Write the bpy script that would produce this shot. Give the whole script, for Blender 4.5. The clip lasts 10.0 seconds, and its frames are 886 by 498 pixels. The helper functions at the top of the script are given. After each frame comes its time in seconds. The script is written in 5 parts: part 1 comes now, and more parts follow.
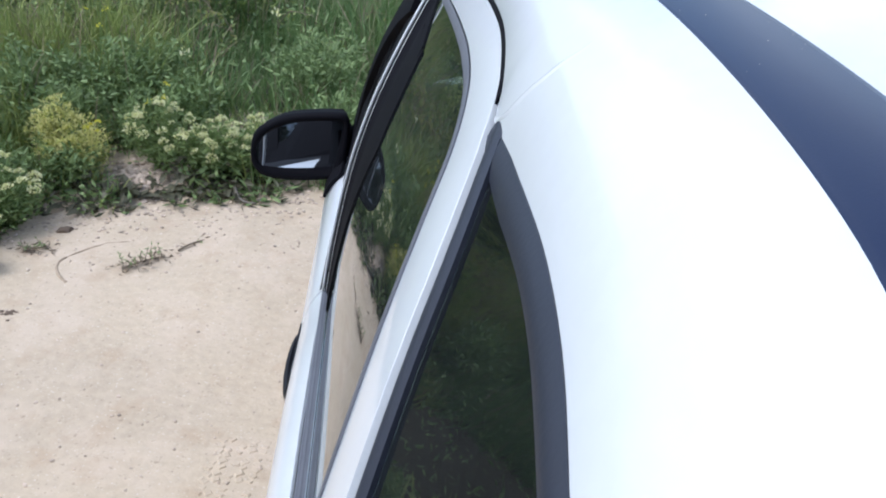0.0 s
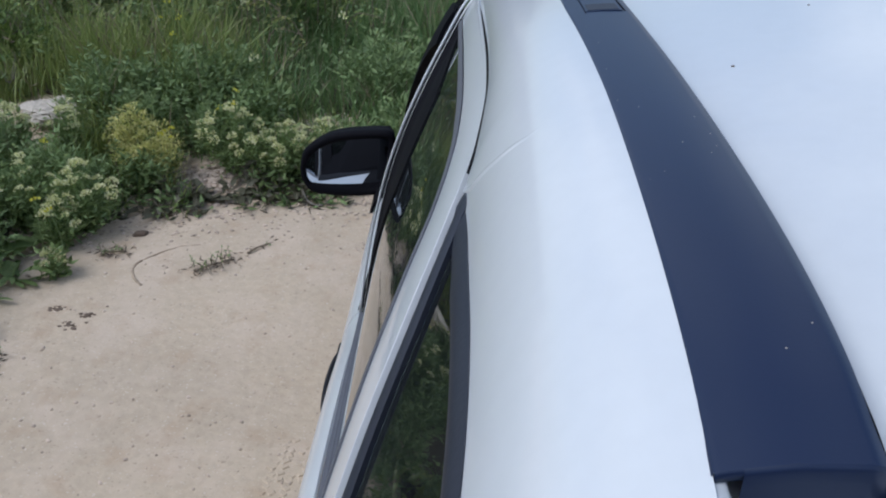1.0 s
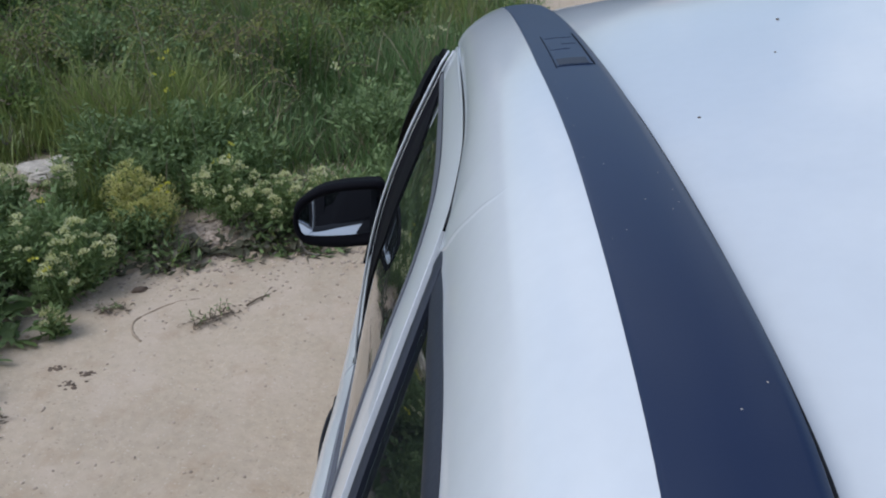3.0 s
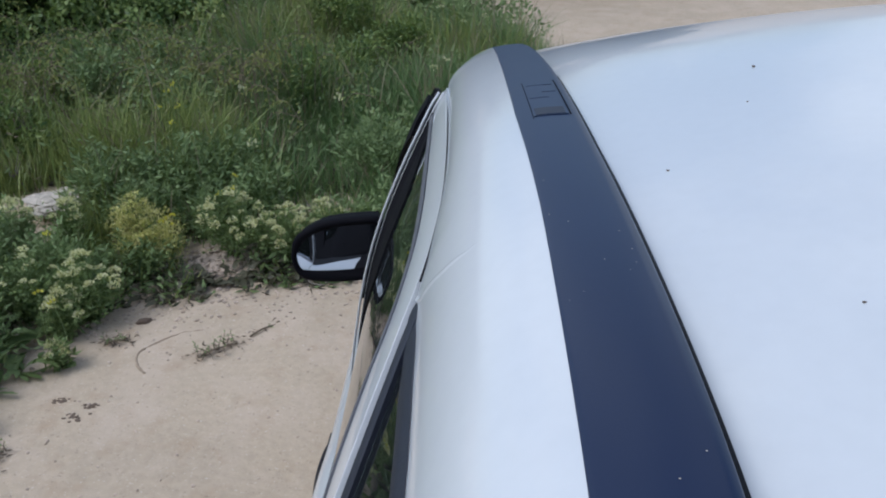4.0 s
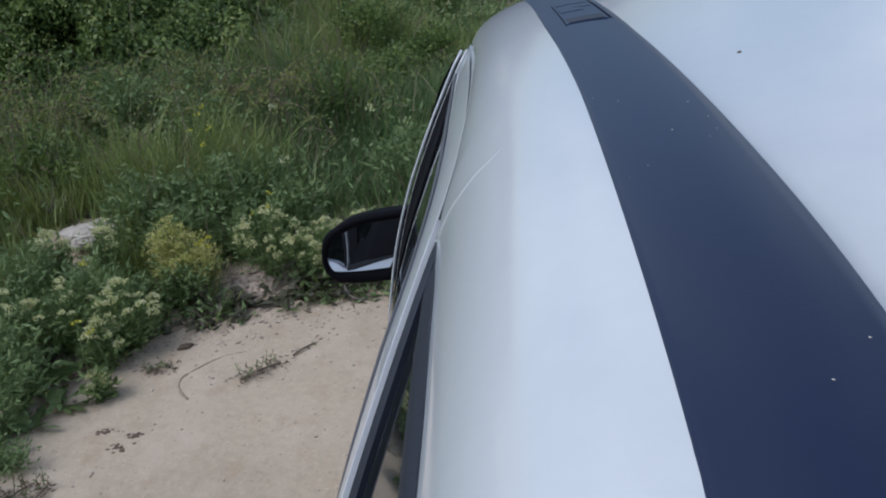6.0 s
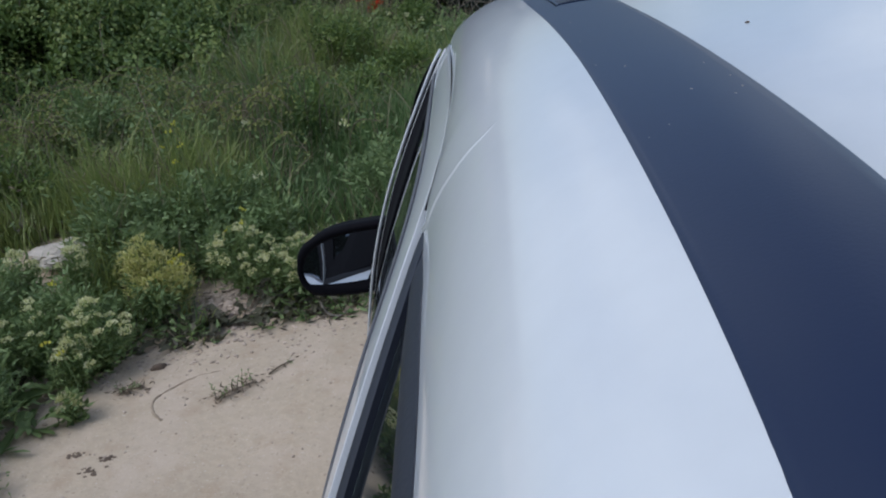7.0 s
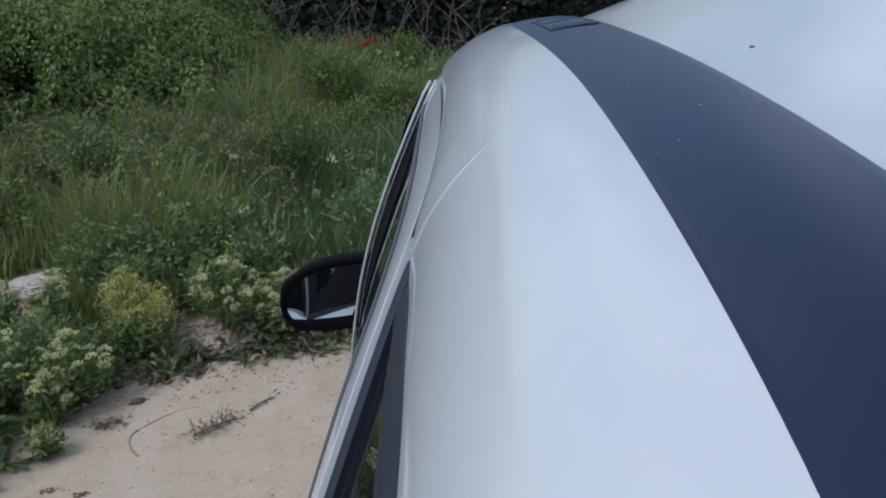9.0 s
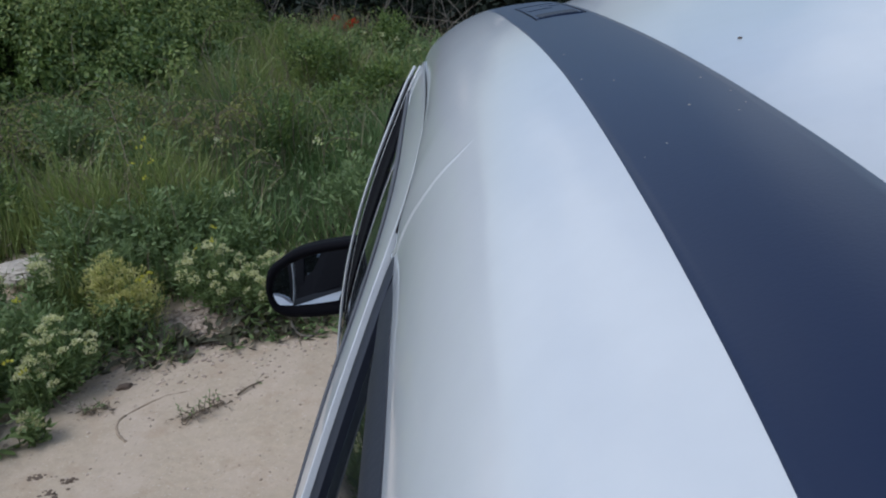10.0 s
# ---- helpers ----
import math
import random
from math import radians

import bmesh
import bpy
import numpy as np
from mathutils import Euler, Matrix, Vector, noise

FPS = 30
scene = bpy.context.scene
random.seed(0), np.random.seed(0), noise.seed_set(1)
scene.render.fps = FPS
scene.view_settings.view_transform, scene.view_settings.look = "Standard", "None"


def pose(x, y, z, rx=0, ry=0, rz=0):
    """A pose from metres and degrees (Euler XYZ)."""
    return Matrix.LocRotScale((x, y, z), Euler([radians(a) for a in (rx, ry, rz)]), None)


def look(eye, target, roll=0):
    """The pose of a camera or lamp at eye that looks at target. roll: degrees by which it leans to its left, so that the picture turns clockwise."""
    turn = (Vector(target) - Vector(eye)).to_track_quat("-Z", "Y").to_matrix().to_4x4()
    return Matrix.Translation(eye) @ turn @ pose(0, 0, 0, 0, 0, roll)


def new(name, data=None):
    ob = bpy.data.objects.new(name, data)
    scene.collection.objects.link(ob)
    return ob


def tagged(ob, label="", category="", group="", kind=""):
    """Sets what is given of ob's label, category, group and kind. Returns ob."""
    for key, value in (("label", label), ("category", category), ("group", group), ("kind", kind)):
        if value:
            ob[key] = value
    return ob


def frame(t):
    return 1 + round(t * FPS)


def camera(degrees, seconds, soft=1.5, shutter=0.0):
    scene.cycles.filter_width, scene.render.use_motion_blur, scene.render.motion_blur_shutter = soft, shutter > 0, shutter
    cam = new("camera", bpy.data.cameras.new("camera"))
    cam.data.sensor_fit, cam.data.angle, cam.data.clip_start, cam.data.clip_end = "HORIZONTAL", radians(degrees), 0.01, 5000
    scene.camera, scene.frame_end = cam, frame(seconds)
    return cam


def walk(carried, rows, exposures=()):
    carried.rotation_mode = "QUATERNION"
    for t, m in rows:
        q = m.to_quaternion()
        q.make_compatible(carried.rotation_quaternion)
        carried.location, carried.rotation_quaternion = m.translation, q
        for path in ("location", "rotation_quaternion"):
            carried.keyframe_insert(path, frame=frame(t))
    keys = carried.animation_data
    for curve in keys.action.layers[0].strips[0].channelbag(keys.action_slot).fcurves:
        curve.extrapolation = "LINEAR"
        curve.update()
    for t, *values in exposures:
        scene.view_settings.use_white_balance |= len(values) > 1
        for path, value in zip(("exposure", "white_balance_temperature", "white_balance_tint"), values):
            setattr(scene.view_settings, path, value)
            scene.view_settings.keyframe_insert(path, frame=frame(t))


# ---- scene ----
cam = camera(48.8, 10.0, 2.0)
PATH = [
    (0, look((-0.7625, -1.5721, 1.7003), (-0.6100, 0.1633, 0.7179), 5.32)),
    (0.5, look((-0.7147, -1.5498, 1.7275), (-0.7648, 0.1464, 0.6690), 2.13)),
    (1, look((-0.7021, -1.5783, 1.7594), (-0.7142, 0.1460, 0.7463), 2.23)),
    (1.5, look((-0.6700, -1.5807, 1.7811), (-0.7202, 0.1733, 0.8214), 0.25)),
    (2, look((-0.6727, -1.5724, 1.7800), (-0.6780, 0.1979, 0.8493), 0.44)),
    (2.5, look((-0.6945, -1.5753, 1.7701), (-0.7153, 0.1735, 0.7999), -0.17)),
    (2.7, look((-0.6929, -1.5777, 1.7695), (-0.7104, 0.1797, 0.8150), 0.06)),
    (3.8, look((-0.6701, -1.5736, 1.7840), (-0.6999, 0.2044, 0.8687), -0.44)),
    (4, look((-0.6673, -1.5787, 1.7888), (-0.7031, 0.2112, 0.8973), -0.60)),
    (4.5, look((-0.6599, -1.5721, 1.7821), (-0.7196, 0.2145, 0.8852), -1.14)),
    (5, look((-0.6577, -1.5756, 1.7823), (-0.7301, 0.2046, 0.8737), -1.68)),
    (5.5, look((-0.6528, -1.5346, 1.7190), (-0.7841, 0.2110, 0.7518), -4.09)),
    (6, look((-0.6601, -1.4971, 1.6968), (-0.7875, 0.3077, 0.8446), -5.55)),
    (6.2, look((-0.6613, -1.4888, 1.6820), (-0.7792, 0.3224, 0.8420), -5.12)),
    (7.3, look((-0.6708, -1.4625, 1.6701), (-0.7379, 0.3628, 0.8553), -5.82)),
    (7.5, look((-0.6711, -1.4592, 1.6710), (-0.7487, 0.3695, 0.8650), -5.68)),
    (8, look((-0.6659, -1.4579, 1.6668), (-0.7280, 0.3887, 0.9011), -5.16)),
    (8.5, look((-0.6647, -1.4607, 1.6660), (-0.7178, 0.3900, 0.9097), -4.75)),
    (9, look((-0.6706, -1.4499, 1.6570), (-0.7107, 0.4029, 0.9051), -4.09)),
    (9.5, look((-0.6681, -1.4491, 1.6577), (-0.7001, 0.4010, 0.8985), -4.11)),
    (10, look((-0.6691, -1.4409, 1.6606), (-0.6857, 0.3962, 0.8700), -4.26)),
]
EXPOSURES = [(t, e + 0.07, 5650, 9) for t, e in ((0.0, 0.83), (0.3, 0.64), (0.6, 0.42), (0.9, 0.18), (1.2, 0.05), (1.5, -0.1), (2.0, -0.04), (2.5, 0.0), (4.5, 0.1), (5.0, 0.1), (5.5, -0.08), (10.0, -0.13))]
walk(cam, PATH, EXPOSURES)

# ---- sky and sun ----
SUN_AZ, SUN_EL = 250.0, 52.0
world = bpy.data.worlds.new("sky")
scene.world = world
world.use_nodes = True
wn = world.node_tree
sky = wn.nodes.new("ShaderNodeTexSky")
sky.sky_type, sky.sun_disc = "NISHITA", False
sky.sun_elevation, sky.sun_rotation = radians(SUN_EL), radians(SUN_AZ)
sky.air_density, sky.dust_density, sky.ozone_density = 1.0, 2.5, 1.0
wn.nodes["Background"].inputs[1].default_value = 0.12
cloud = wn.nodes.new("ShaderNodeTexNoise")
cloud.inputs["Scale"].default_value, cloud.inputs["Detail"].default_value, cloud.inputs["Roughness"].default_value = 2.2, 6.0, 0.6
cover = wn.nodes.new("ShaderNodeMapRange")
cover.inputs[1].default_value, cover.inputs[2].default_value, cover.inputs[4].default_value = 0.45, 0.61, 0.82
wn.links.new(cloud.outputs[0], cover.inputs[0])
veil = wn.nodes.new("ShaderNodeMix")
veil.data_type = "RGBA"
veil.inputs[7].default_value = (7.4, 7.5, 7.6, 1)
wn.links.new(cover.outputs[0], veil.inputs[0])
wn.links.new(sky.outputs[0], veil.inputs[6])
wn.links.new(veil.outputs[2], wn.nodes["Background"].inputs[0])
sun_data = bpy.data.lights.new("sun", "SUN")
sun_data.energy, sun_data.angle, sun_data.color = 1.3, radians(32), (1.0, 0.96, 0.9)
sun = new("sun", sun_data)
az, el = radians(SUN_AZ), radians(SUN_EL)
sun_from = Vector((math.sin(az) * math.cos(el), math.cos(az) * math.cos(el), math.sin(el)))
sun.matrix_world = look(sun_from * 30, (0, 0, 0))

# ---- materials ----


def material(name, base, rough=0.5, metal=0.0, coat=0.0, vary=0.0, scale=8.0, fine=0.0, fine_scale=120.0,
             bump=0.0, bump_scale=60.0, random_by="", spread=0.0, tint=None):
    """A principled material: base colour with noise at two scales, relief, and a spread from piece to piece."""
    m = bpy.data.materials.new(name)
    m.use_nodes = True
    t = m.node_tree
    p = t.nodes["Principled BSDF"]
    p.inputs["Roughness"].default_value = rough
    p.inputs["Metallic"].default_value = metal
    p.inputs["Coat Weight"].default_value = coat
    p.inputs["Coat Roughness"].default_value = 0.03
    coord = t.nodes.new("ShaderNodeNewGeometry")

    def mixed(a, b, factor):
        x = t.nodes.new("ShaderNodeMix")
        x.data_type = "RGBA"
        for k, v in ((6, a), (7, b)):
            if isinstance(v, tuple):
                x.inputs[k].default_value = (*v, 1)
            else:
                t.links.new(v, x.inputs[k])
        t.links.new(factor, x.inputs[0])
        return x.outputs[2]

    def noise_at(s, detail=3.0):
        x = t.nodes.new("ShaderNodeTexNoise")
        x.inputs["Scale"].default_value, x.inputs["Detail"].default_value = s, detail
        t.links.new(coord.outputs["Position"], x.inputs["Vector"])
        return x.outputs[0]

    dark = tuple(c * (1 - vary) for c in base)
    light = tuple(min(1, c * (1 + vary)) for c in base)
    colour = mixed(dark, light, noise_at(scale)) if vary else None
    if fine:
        a = colour if colour is not None else base
        ramp = t.nodes.new("ShaderNodeMapRange")
        ramp.inputs[1].default_value, ramp.inputs[2].default_value = 0.35, 0.7
        ramp.inputs[4].default_value = fine
        t.links.new(noise_at(fine_scale), ramp.inputs[0])
        colour = mixed(a, tuple(c * 0.45 for c in base), ramp.outputs[0])
    if random_by:
        src = coord.outputs["Random Per Island"] if random_by == "island" else t.nodes.new("ShaderNodeObjectInfo").outputs["Random"]
        other = tint or tuple(c * (1 - spread) for c in base)
        colour = mixed(colour if colour is not None else base, other, src)
    if colour is not None:
        t.links.new(colour, p.inputs["Base Color"])
    else:
        p.inputs["Base Color"].default_value = (*base, 1)
    if bump:
        b = t.nodes.new("ShaderNodeBump")
        b.inputs["Strength"].default_value, b.inputs["Distance"].default_value = bump, 0.01
        t.links.new(noise_at(bump_scale, 5.0), b.inputs["Height"])
        t.links.new(b.outputs[0], p.inputs["Normal"])
    return m


def leaf_material(name, base, other, rough=0.55, through_light=0.25):
    """Leaves: colour from leaf to leaf and in patches, some light through the blade."""
    base, other = [(r * 1.10, g * 1.0, b * 1.42) for r, g, b in (base, other)]
    m = material(name, base, rough, vary=0.35, scale=2.5, random_by="island", tint=other)
    p = m.node_tree.nodes["Principled BSDF"]
    p.inputs["Subsurface Weight"].default_value = 0.0
    p.inputs["Transmission Weight"].default_value = 0.0
    t = m.node_tree
    tr = t.nodes.new("ShaderNodeBsdfTranslucent")
    source = p.inputs["Base Color"].links[0].from_socket
    t.links.new(source, tr.inputs[0])
    mix = t.nodes.new("ShaderNodeMixShader")
    mix.inputs[0].default_value = through_light
    t.links.new(p.outputs[0], mix.inputs[1])
    t.links.new(tr.outputs[0], mix.inputs[2])
    t.links.new(mix.outputs[0], t.nodes["Material Output"].inputs[0])
    return m


def glass_material(name, tint, rough=0.0, dust=0.0):
    """Tinted glass, under a thin uneven film of dust."""
    m = bpy.data.materials.new(name)
    m.use_nodes = True
    p = m.node_tree.nodes["Principled BSDF"]
    p.inputs["Base Color"].default_value = (*tint, 1)
    p.inputs["Transmission Weight"].default_value = 1.0
    p.inputs["Roughness"].default_value = rough
    p.inputs["IOR"].default_value = 1.52
    if dust:
        t = m.node_tree
        film, mix = t.nodes.new("ShaderNodeBsdfDiffuse"), t.nodes.new("ShaderNodeMixShader")
        film.inputs[0].default_value = (0.36, 0.42, 0.46, 1)
        cloudy, spread = t.nodes.new("ShaderNodeTexNoise"), t.nodes.new("ShaderNodeMapRange")
        cloudy.inputs["Scale"].default_value, cloudy.inputs["Detail"].default_value = 9.0, 5.0
        spread.inputs[3].default_value, spread.inputs[4].default_value = dust * 0.5, dust * 1.5
        t.links.new(t.nodes.new("ShaderNodeNewGeometry").outputs["Position"], cloudy.inputs["Vector"])
        t.links.new(cloudy.outputs[0], spread.inputs[0])
        t.links.new(spread.outputs[0], mix.inputs[0])
        t.links.new(p.outputs[0], mix.inputs[1])
        t.links.new(film.outputs[0], mix.inputs[2])
        t.links.new(mix.outputs[0], t.nodes["Material Output"].inputs[0])
    return m


PAINT = material("white_paint", (0.60, 0.625, 0.65), 0.42, coat=0.8, vary=0.03, scale=3.0, fine=0.04, fine_scale=90.0)
STRIP = material("satin_plastic", (0.010, 0.017, 0.049), 0.36, vary=0.12, scale=14.0, bump=0.02, bump_scale=900.0)
# blue-tinted sheen and specular stand in for sky reflected at grazing angles
for sheened, amount in ((STRIP, 0.085), (PAINT, 0.08)):
    shader = sheened.node_tree.nodes["Principled BSDF"]
    shader.inputs["Sheen Weight"].default_value, shader.inputs["Sheen Roughness"].default_value = amount, 0.35
    shader.inputs["Sheen Tint"].default_value = (0.4, 0.65, 1.0, 1)
    shader.inputs["Specular Tint"].default_value = (0.82, 0.92, 1.0, 1) if sheened is STRIP else (1, 1, 1, 1)
BLACK = material("black_trim", (0.007, 0.007, 0.010), 0.45, vary=0.2, scale=30.0, bump=0.03, bump_scale=500.0)
BLACK.node_tree.nodes["Principled BSDF"].inputs["Specular IOR Level"].default_value = 0.25
RUBBER = material("rubber_seal", (0.016, 0.020, 0.034), 0.5, vary=0.2, scale=20.0, bump=0.04, bump_scale=300.0)
GREY_SEAL = material("grey_seal", (0.10, 0.105, 0.125), 0.5, vary=0.15, scale=25.0, bump=0.03, bump_scale=300.0)
GLASS = glass_material("tinted_glass", (0.16, 0.2, 0.18), 0.0, 0.016)
CLEAR = glass_material("lamp_glass", (0.9, 0.9, 0.9))
MIRROR = material("mirror_silver", (0.60, 0.62, 0.65), 0.015, metal=1.0)
CHROME = material("bright_metal", (0.62, 0.63, 0.65), 0.2, metal=1.0)
MATT_BLACK = material("matt_black_plastic", (0.0045, 0.0045, 0.007), 0.7, vary=0.2, scale=30.0)
MATT_BLACK.node_tree.nodes["Principled BSDF"].inputs["Specular IOR Level"].default_value = 0.07
STRIP.node_tree.nodes["Principled BSDF"].inputs["Specular IOR Level"].default_value = 0.42
CLOTH = material("seat_cloth", (0.035, 0.036, 0.042), 0.9, vary=0.2, scale=60.0, bump=0.1, bump_scale=400.0)
TYRE = material("tyre_rubber", (0.018, 0.018, 0.018), 0.85, vary=0.3, scale=18.0)
ALLOY = material("wheel_alloy", (0.35, 0.36, 0.37), 0.35, metal=0.9)
RED_LAMP = material("red_lens", (0.35, 0.01, 0.012), 0.12, coat=1.0)
SAND = material("sandy_ground", (0.478, 0.388, 0.287), 0.95, vary=0.18, scale=1.7, fine=0.2, fine_scale=38.0, bump=0.45, bump_scale=38.0)
def speckle(m, scale, low, high, colour, amount):
    """Scatters small flecks of another colour over a material."""
    t = m.node_tree
    p = t.nodes["Principled BSDF"]
    tex, cut, mix = t.nodes.new("ShaderNodeTexNoise"), t.nodes.new("ShaderNodeMapRange"), t.nodes.new("ShaderNodeMix")
    tex.inputs["Scale"].default_value, tex.inputs["Detail"].default_value, tex.inputs["Roughness"].default_value = scale, 4.0, 0.6
    cut.inputs[1].default_value, cut.inputs[2].default_value, cut.inputs[4].default_value = low, high, amount
    mix.data_type = "RGBA"
    mix.inputs[7].default_value = (*colour, 1)
    t.links.new(t.nodes.new("ShaderNodeNewGeometry").outputs["Position"], tex.inputs["Vector"])
    t.links.new(tex.outputs[0], cut.inputs[0])
    t.links.new(cut.outputs[0], mix.inputs[0])
    t.links.new(p.inputs["Base Color"].links[0].from_socket, mix.inputs[6])
    t.links.new(mix.outputs[2], p.inputs["Base Color"])


speckle(SAND, 5.0, 0.45, 0.68, (0.54, 0.44, 0.345), 0.7)
speckle(SAND, 9.0, 0.52, 0.70, (0.40, 0.30, 0.205), 0.6)
speckle(SAND, 75.0, 0.62, 0.70, (0.20, 0.15, 0.11), 0.55)
speckle(SAND, 110.0, 0.62, 0.70, (0.62, 0.56, 0.48), 0.7)
DRY_STICK = material("pale_dry_stick", (0.33, 0.26, 0.19), 0.95, vary=0.35, scale=30.0, bump=0.4, bump_scale=120.0)
STONE = material("pale_stone", (0.58, 0.47, 0.38), 0.9, vary=0.25, scale=12.0, random_by="island", spread=0.5, bump=0.3, bump_scale=70.0)
ROCK = material("white_rock", (0.50, 0.45, 0.39), 0.9, vary=0.3, scale=14.0, fine=0.3, fine_scale=60.0, bump=0.6, bump_scale=40.0)
CLOD = material("dark_clod", (0.13, 0.095, 0.07), 0.95, vary=0.4, scale=50.0, bump=0.6, bump_scale=90.0)
TWIG = material("dry_twig", (0.20, 0.155, 0.11), 0.9, vary=0.3, scale=30.0, random_by="island", spread=0.4)
HUMUS = material("humus", (0.055, 0.046, 0.03), 0.95, vary=0.4, scale=5.0, fine=0.5, fine_scale=70.0, bump=0.8, bump_scale=60.0)
BARK = material("grey_bark", (0.115, 0.10, 0.085), 0.95, vary=0.35, scale=18.0, bump=0.4, bump_scale=80.0)
BLEACHED = material("bleached_wood", (0.18, 0.16, 0.135), 0.9, vary=0.3, scale=15.0)
GRASS = leaf_material("grass_blade", (0.15, 0.23, 0.038), (0.265, 0.33, 0.07), 0.5, 0.24)
GRASS_DARK = leaf_material("dark_grass_blade", (0.085, 0.17, 0.04), (0.16, 0.26, 0.065), 0.5, 0.3)
GRASS_DRY = leaf_material("dry_grass_blade", (0.273, 0.234, 0.117), (0.169, 0.182, 0.065), 0.7, 0.2)
BRAMBLE = leaf_material("bramble_leaf", (0.065, 0.13, 0.026), (0.20, 0.295, 0.05), 0.5, 0.3)
SPRAY = leaf_material("pale_bramble_leaf", (0.16, 0.25, 0.045), (0.28, 0.35, 0.07), 0.5, 0.35)
OLIVE_SPRAY = leaf_material("olive_bramble_leaf", (0.115, 0.165, 0.022), (0.20, 0.225, 0.034), 0.6, 0.35)
HERB = leaf_material("herb_leaf", (0.12, 0.20, 0.05), (0.21, 0.31, 0.085), 0.55, 0.24)
BLUE_HERB = leaf_material("grey_green_leaf", (0.115, 0.19, 0.045), (0.19, 0.28, 0.07), 0.6, 0.3)
YELLOW_HERB = leaf_material("yellow_green_leaf", (0.36, 0.43, 0.07), (0.66, 0.67, 0.22), 0.6, 0.4)
DARK_WEED = leaf_material("dark_weed_leaf", (0.048, 0.046, 0.024), (0.085, 0.095, 0.036), 0.6, 0.12)
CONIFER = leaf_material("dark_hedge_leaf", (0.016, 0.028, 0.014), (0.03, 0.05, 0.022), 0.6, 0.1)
WHITE_FLOWER = leaf_material("cream_petal", (0.76, 0.78, 0.36), (0.55, 0.62, 0.20), 0.7, 0.35)
YELLOW_FLOWER = leaf_material("yellow_petal", (0.62, 0.64, 0.05), (0.55, 0.58, 0.06), 0.7, 0.3)
RED_FLOWER = leaf_material("poppy_petal", (0.6, 0.05, 0.015), (0.5, 0.08, 0.02), 0.6, 0.3)

# ---- mesh helpers ----


def mesh_of(name, verts, faces, mat, smooth=True):
    me = bpy.data.meshes.new(name)
    me.from_pydata([tuple(map(float, v)) for v in verts], [], [tuple(map(int, f)) for f in faces])
    me.polygons.foreach_set("use_smooth", [smooth] * len(me.polygons))
    me.materials.append(mat)
    me.update()
    return me


def child(ob, parent):
    ob.parent = parent
    ob.matrix_parent_inverse = parent.matrix_world.inverted() if parent.parent is None else Matrix.Identity(4)
    return ob


def part(name, verts, faces, mat, parent, label="", smooth=True, thick=0.0, bevel=0.0):
    """One mesh object under a thing or a part, in world coordinates."""
    ob = new(name, mesh_of(name, verts, faces, mat, smooth))
    if thick:
        s = ob.modifiers.new("thickness", "SOLIDIFY")
        s.thickness, s.offset = thick, 0.0
        k = ob.modifiers.new("crisp", "EDGE_SPLIT")
        k.split_angle = radians(45)
    if bevel:
        b = ob.modifiers.new("edges", "BEVEL")
        b.width, b.segments, b.limit_method, b.angle_limit = bevel, 2, "ANGLE", radians(35)
    child(ob, parent)
    return tagged(ob, label=label)


def empty(name, x, y, z):
    ob = new(name)
    ob.location = (x, y, z)
    ob.empty_display_size = 0.1
    bpy.context.view_layer.update()
    return ob


def spline(points, n):
    """Catmull-Rom through the points, n samples evenly along it."""
    p = np.array(points, float)
    p = np.vstack([2 * p[0] - p[1], p, 2 * p[-1] - p[-2]])
    out = []
    for i in range(1, len(p) - 2):
        for u in np.linspace(0, 1, 16, endpoint=False):
            a, b, c, d = p[i - 1], p[i], p[i + 1], p[i + 2]
            out.append(0.5 * (2 * b + (c - a) * u + (2 * a - 5 * b + 4 * c - d) * u * u + (3 * b - a - 3 * c + d) * u ** 3))
    out = np.array(out + [p[-2]])
    s = np.r_[0, np.cumsum(np.linalg.norm(np.diff(out, axis=0), axis=1))]
    w = np.linspace(0, s[-1], n)
    return np.stack([np.interp(w, s, out[:, k]) for k in range(out.shape[1])], 1)


def smooth_fn(points):
    """A smooth function through (a, b) points, given by rising a."""
    q = spline(points, 400)
    return lambda a: np.interp(a, q[:, 0], q[:, 1])


def grid_faces(n, m, wrap=False):
    f = [(i * m + j, i * m + j + 1, (i + 1) * m + j + 1, (i + 1) * m + j) for i in range(n - 1) for j in range(m - 1)]
    if wrap:
        f += [((n - 1) * m + j, (n - 1) * m + j + 1, j + 1, j) for j in range(m - 1)]
    return f


def grid(name, P, mat, parent, label="", thick=0.0, wrap=False):
    P = np.asarray(P, float)
    return part(name, P.reshape(-1, 3), grid_faces(P.shape[0], P.shape[1], wrap), mat, parent, label, True, thick)


def tube_mesh(points, radius, sides=6, taper=1.0):
    """Verts and faces of a round bar along points."""
    p = np.array(points, float)
    n = len(p)
    span = np.abs(p[-1] - p[0])
    ref = np.eye(3)[int(np.argmin(span))]
    verts, faces = [], []
    for i in range(n):
        d = p[min(i + 1, n - 1)] - p[max(i - 1, 0)]
        d = d / (np.linalg.norm(d) + 1e-9)
        a = np.cross(d, ref)
        a /= np.linalg.norm(a)
        b = np.cross(d, a)
        r = radius * (1 + (taper - 1) * i / (n - 1))
        for k in range(sides):
            w = 2 * math.pi * k / sides
            verts.append(p[i] + r * (a * math.cos(w) + b * math.sin(w)))
    for i in range(n - 1):
        for k in range(sides):
            faces.append((i * sides + k, i * sides + (k + 1) % sides, (i + 1) * sides + (k + 1) % sides, (i + 1) * sides + k))
    faces += [tuple(range(sides - 1, -1, -1)), tuple(range((n - 1) * sides, n * sides))]
    return verts, faces


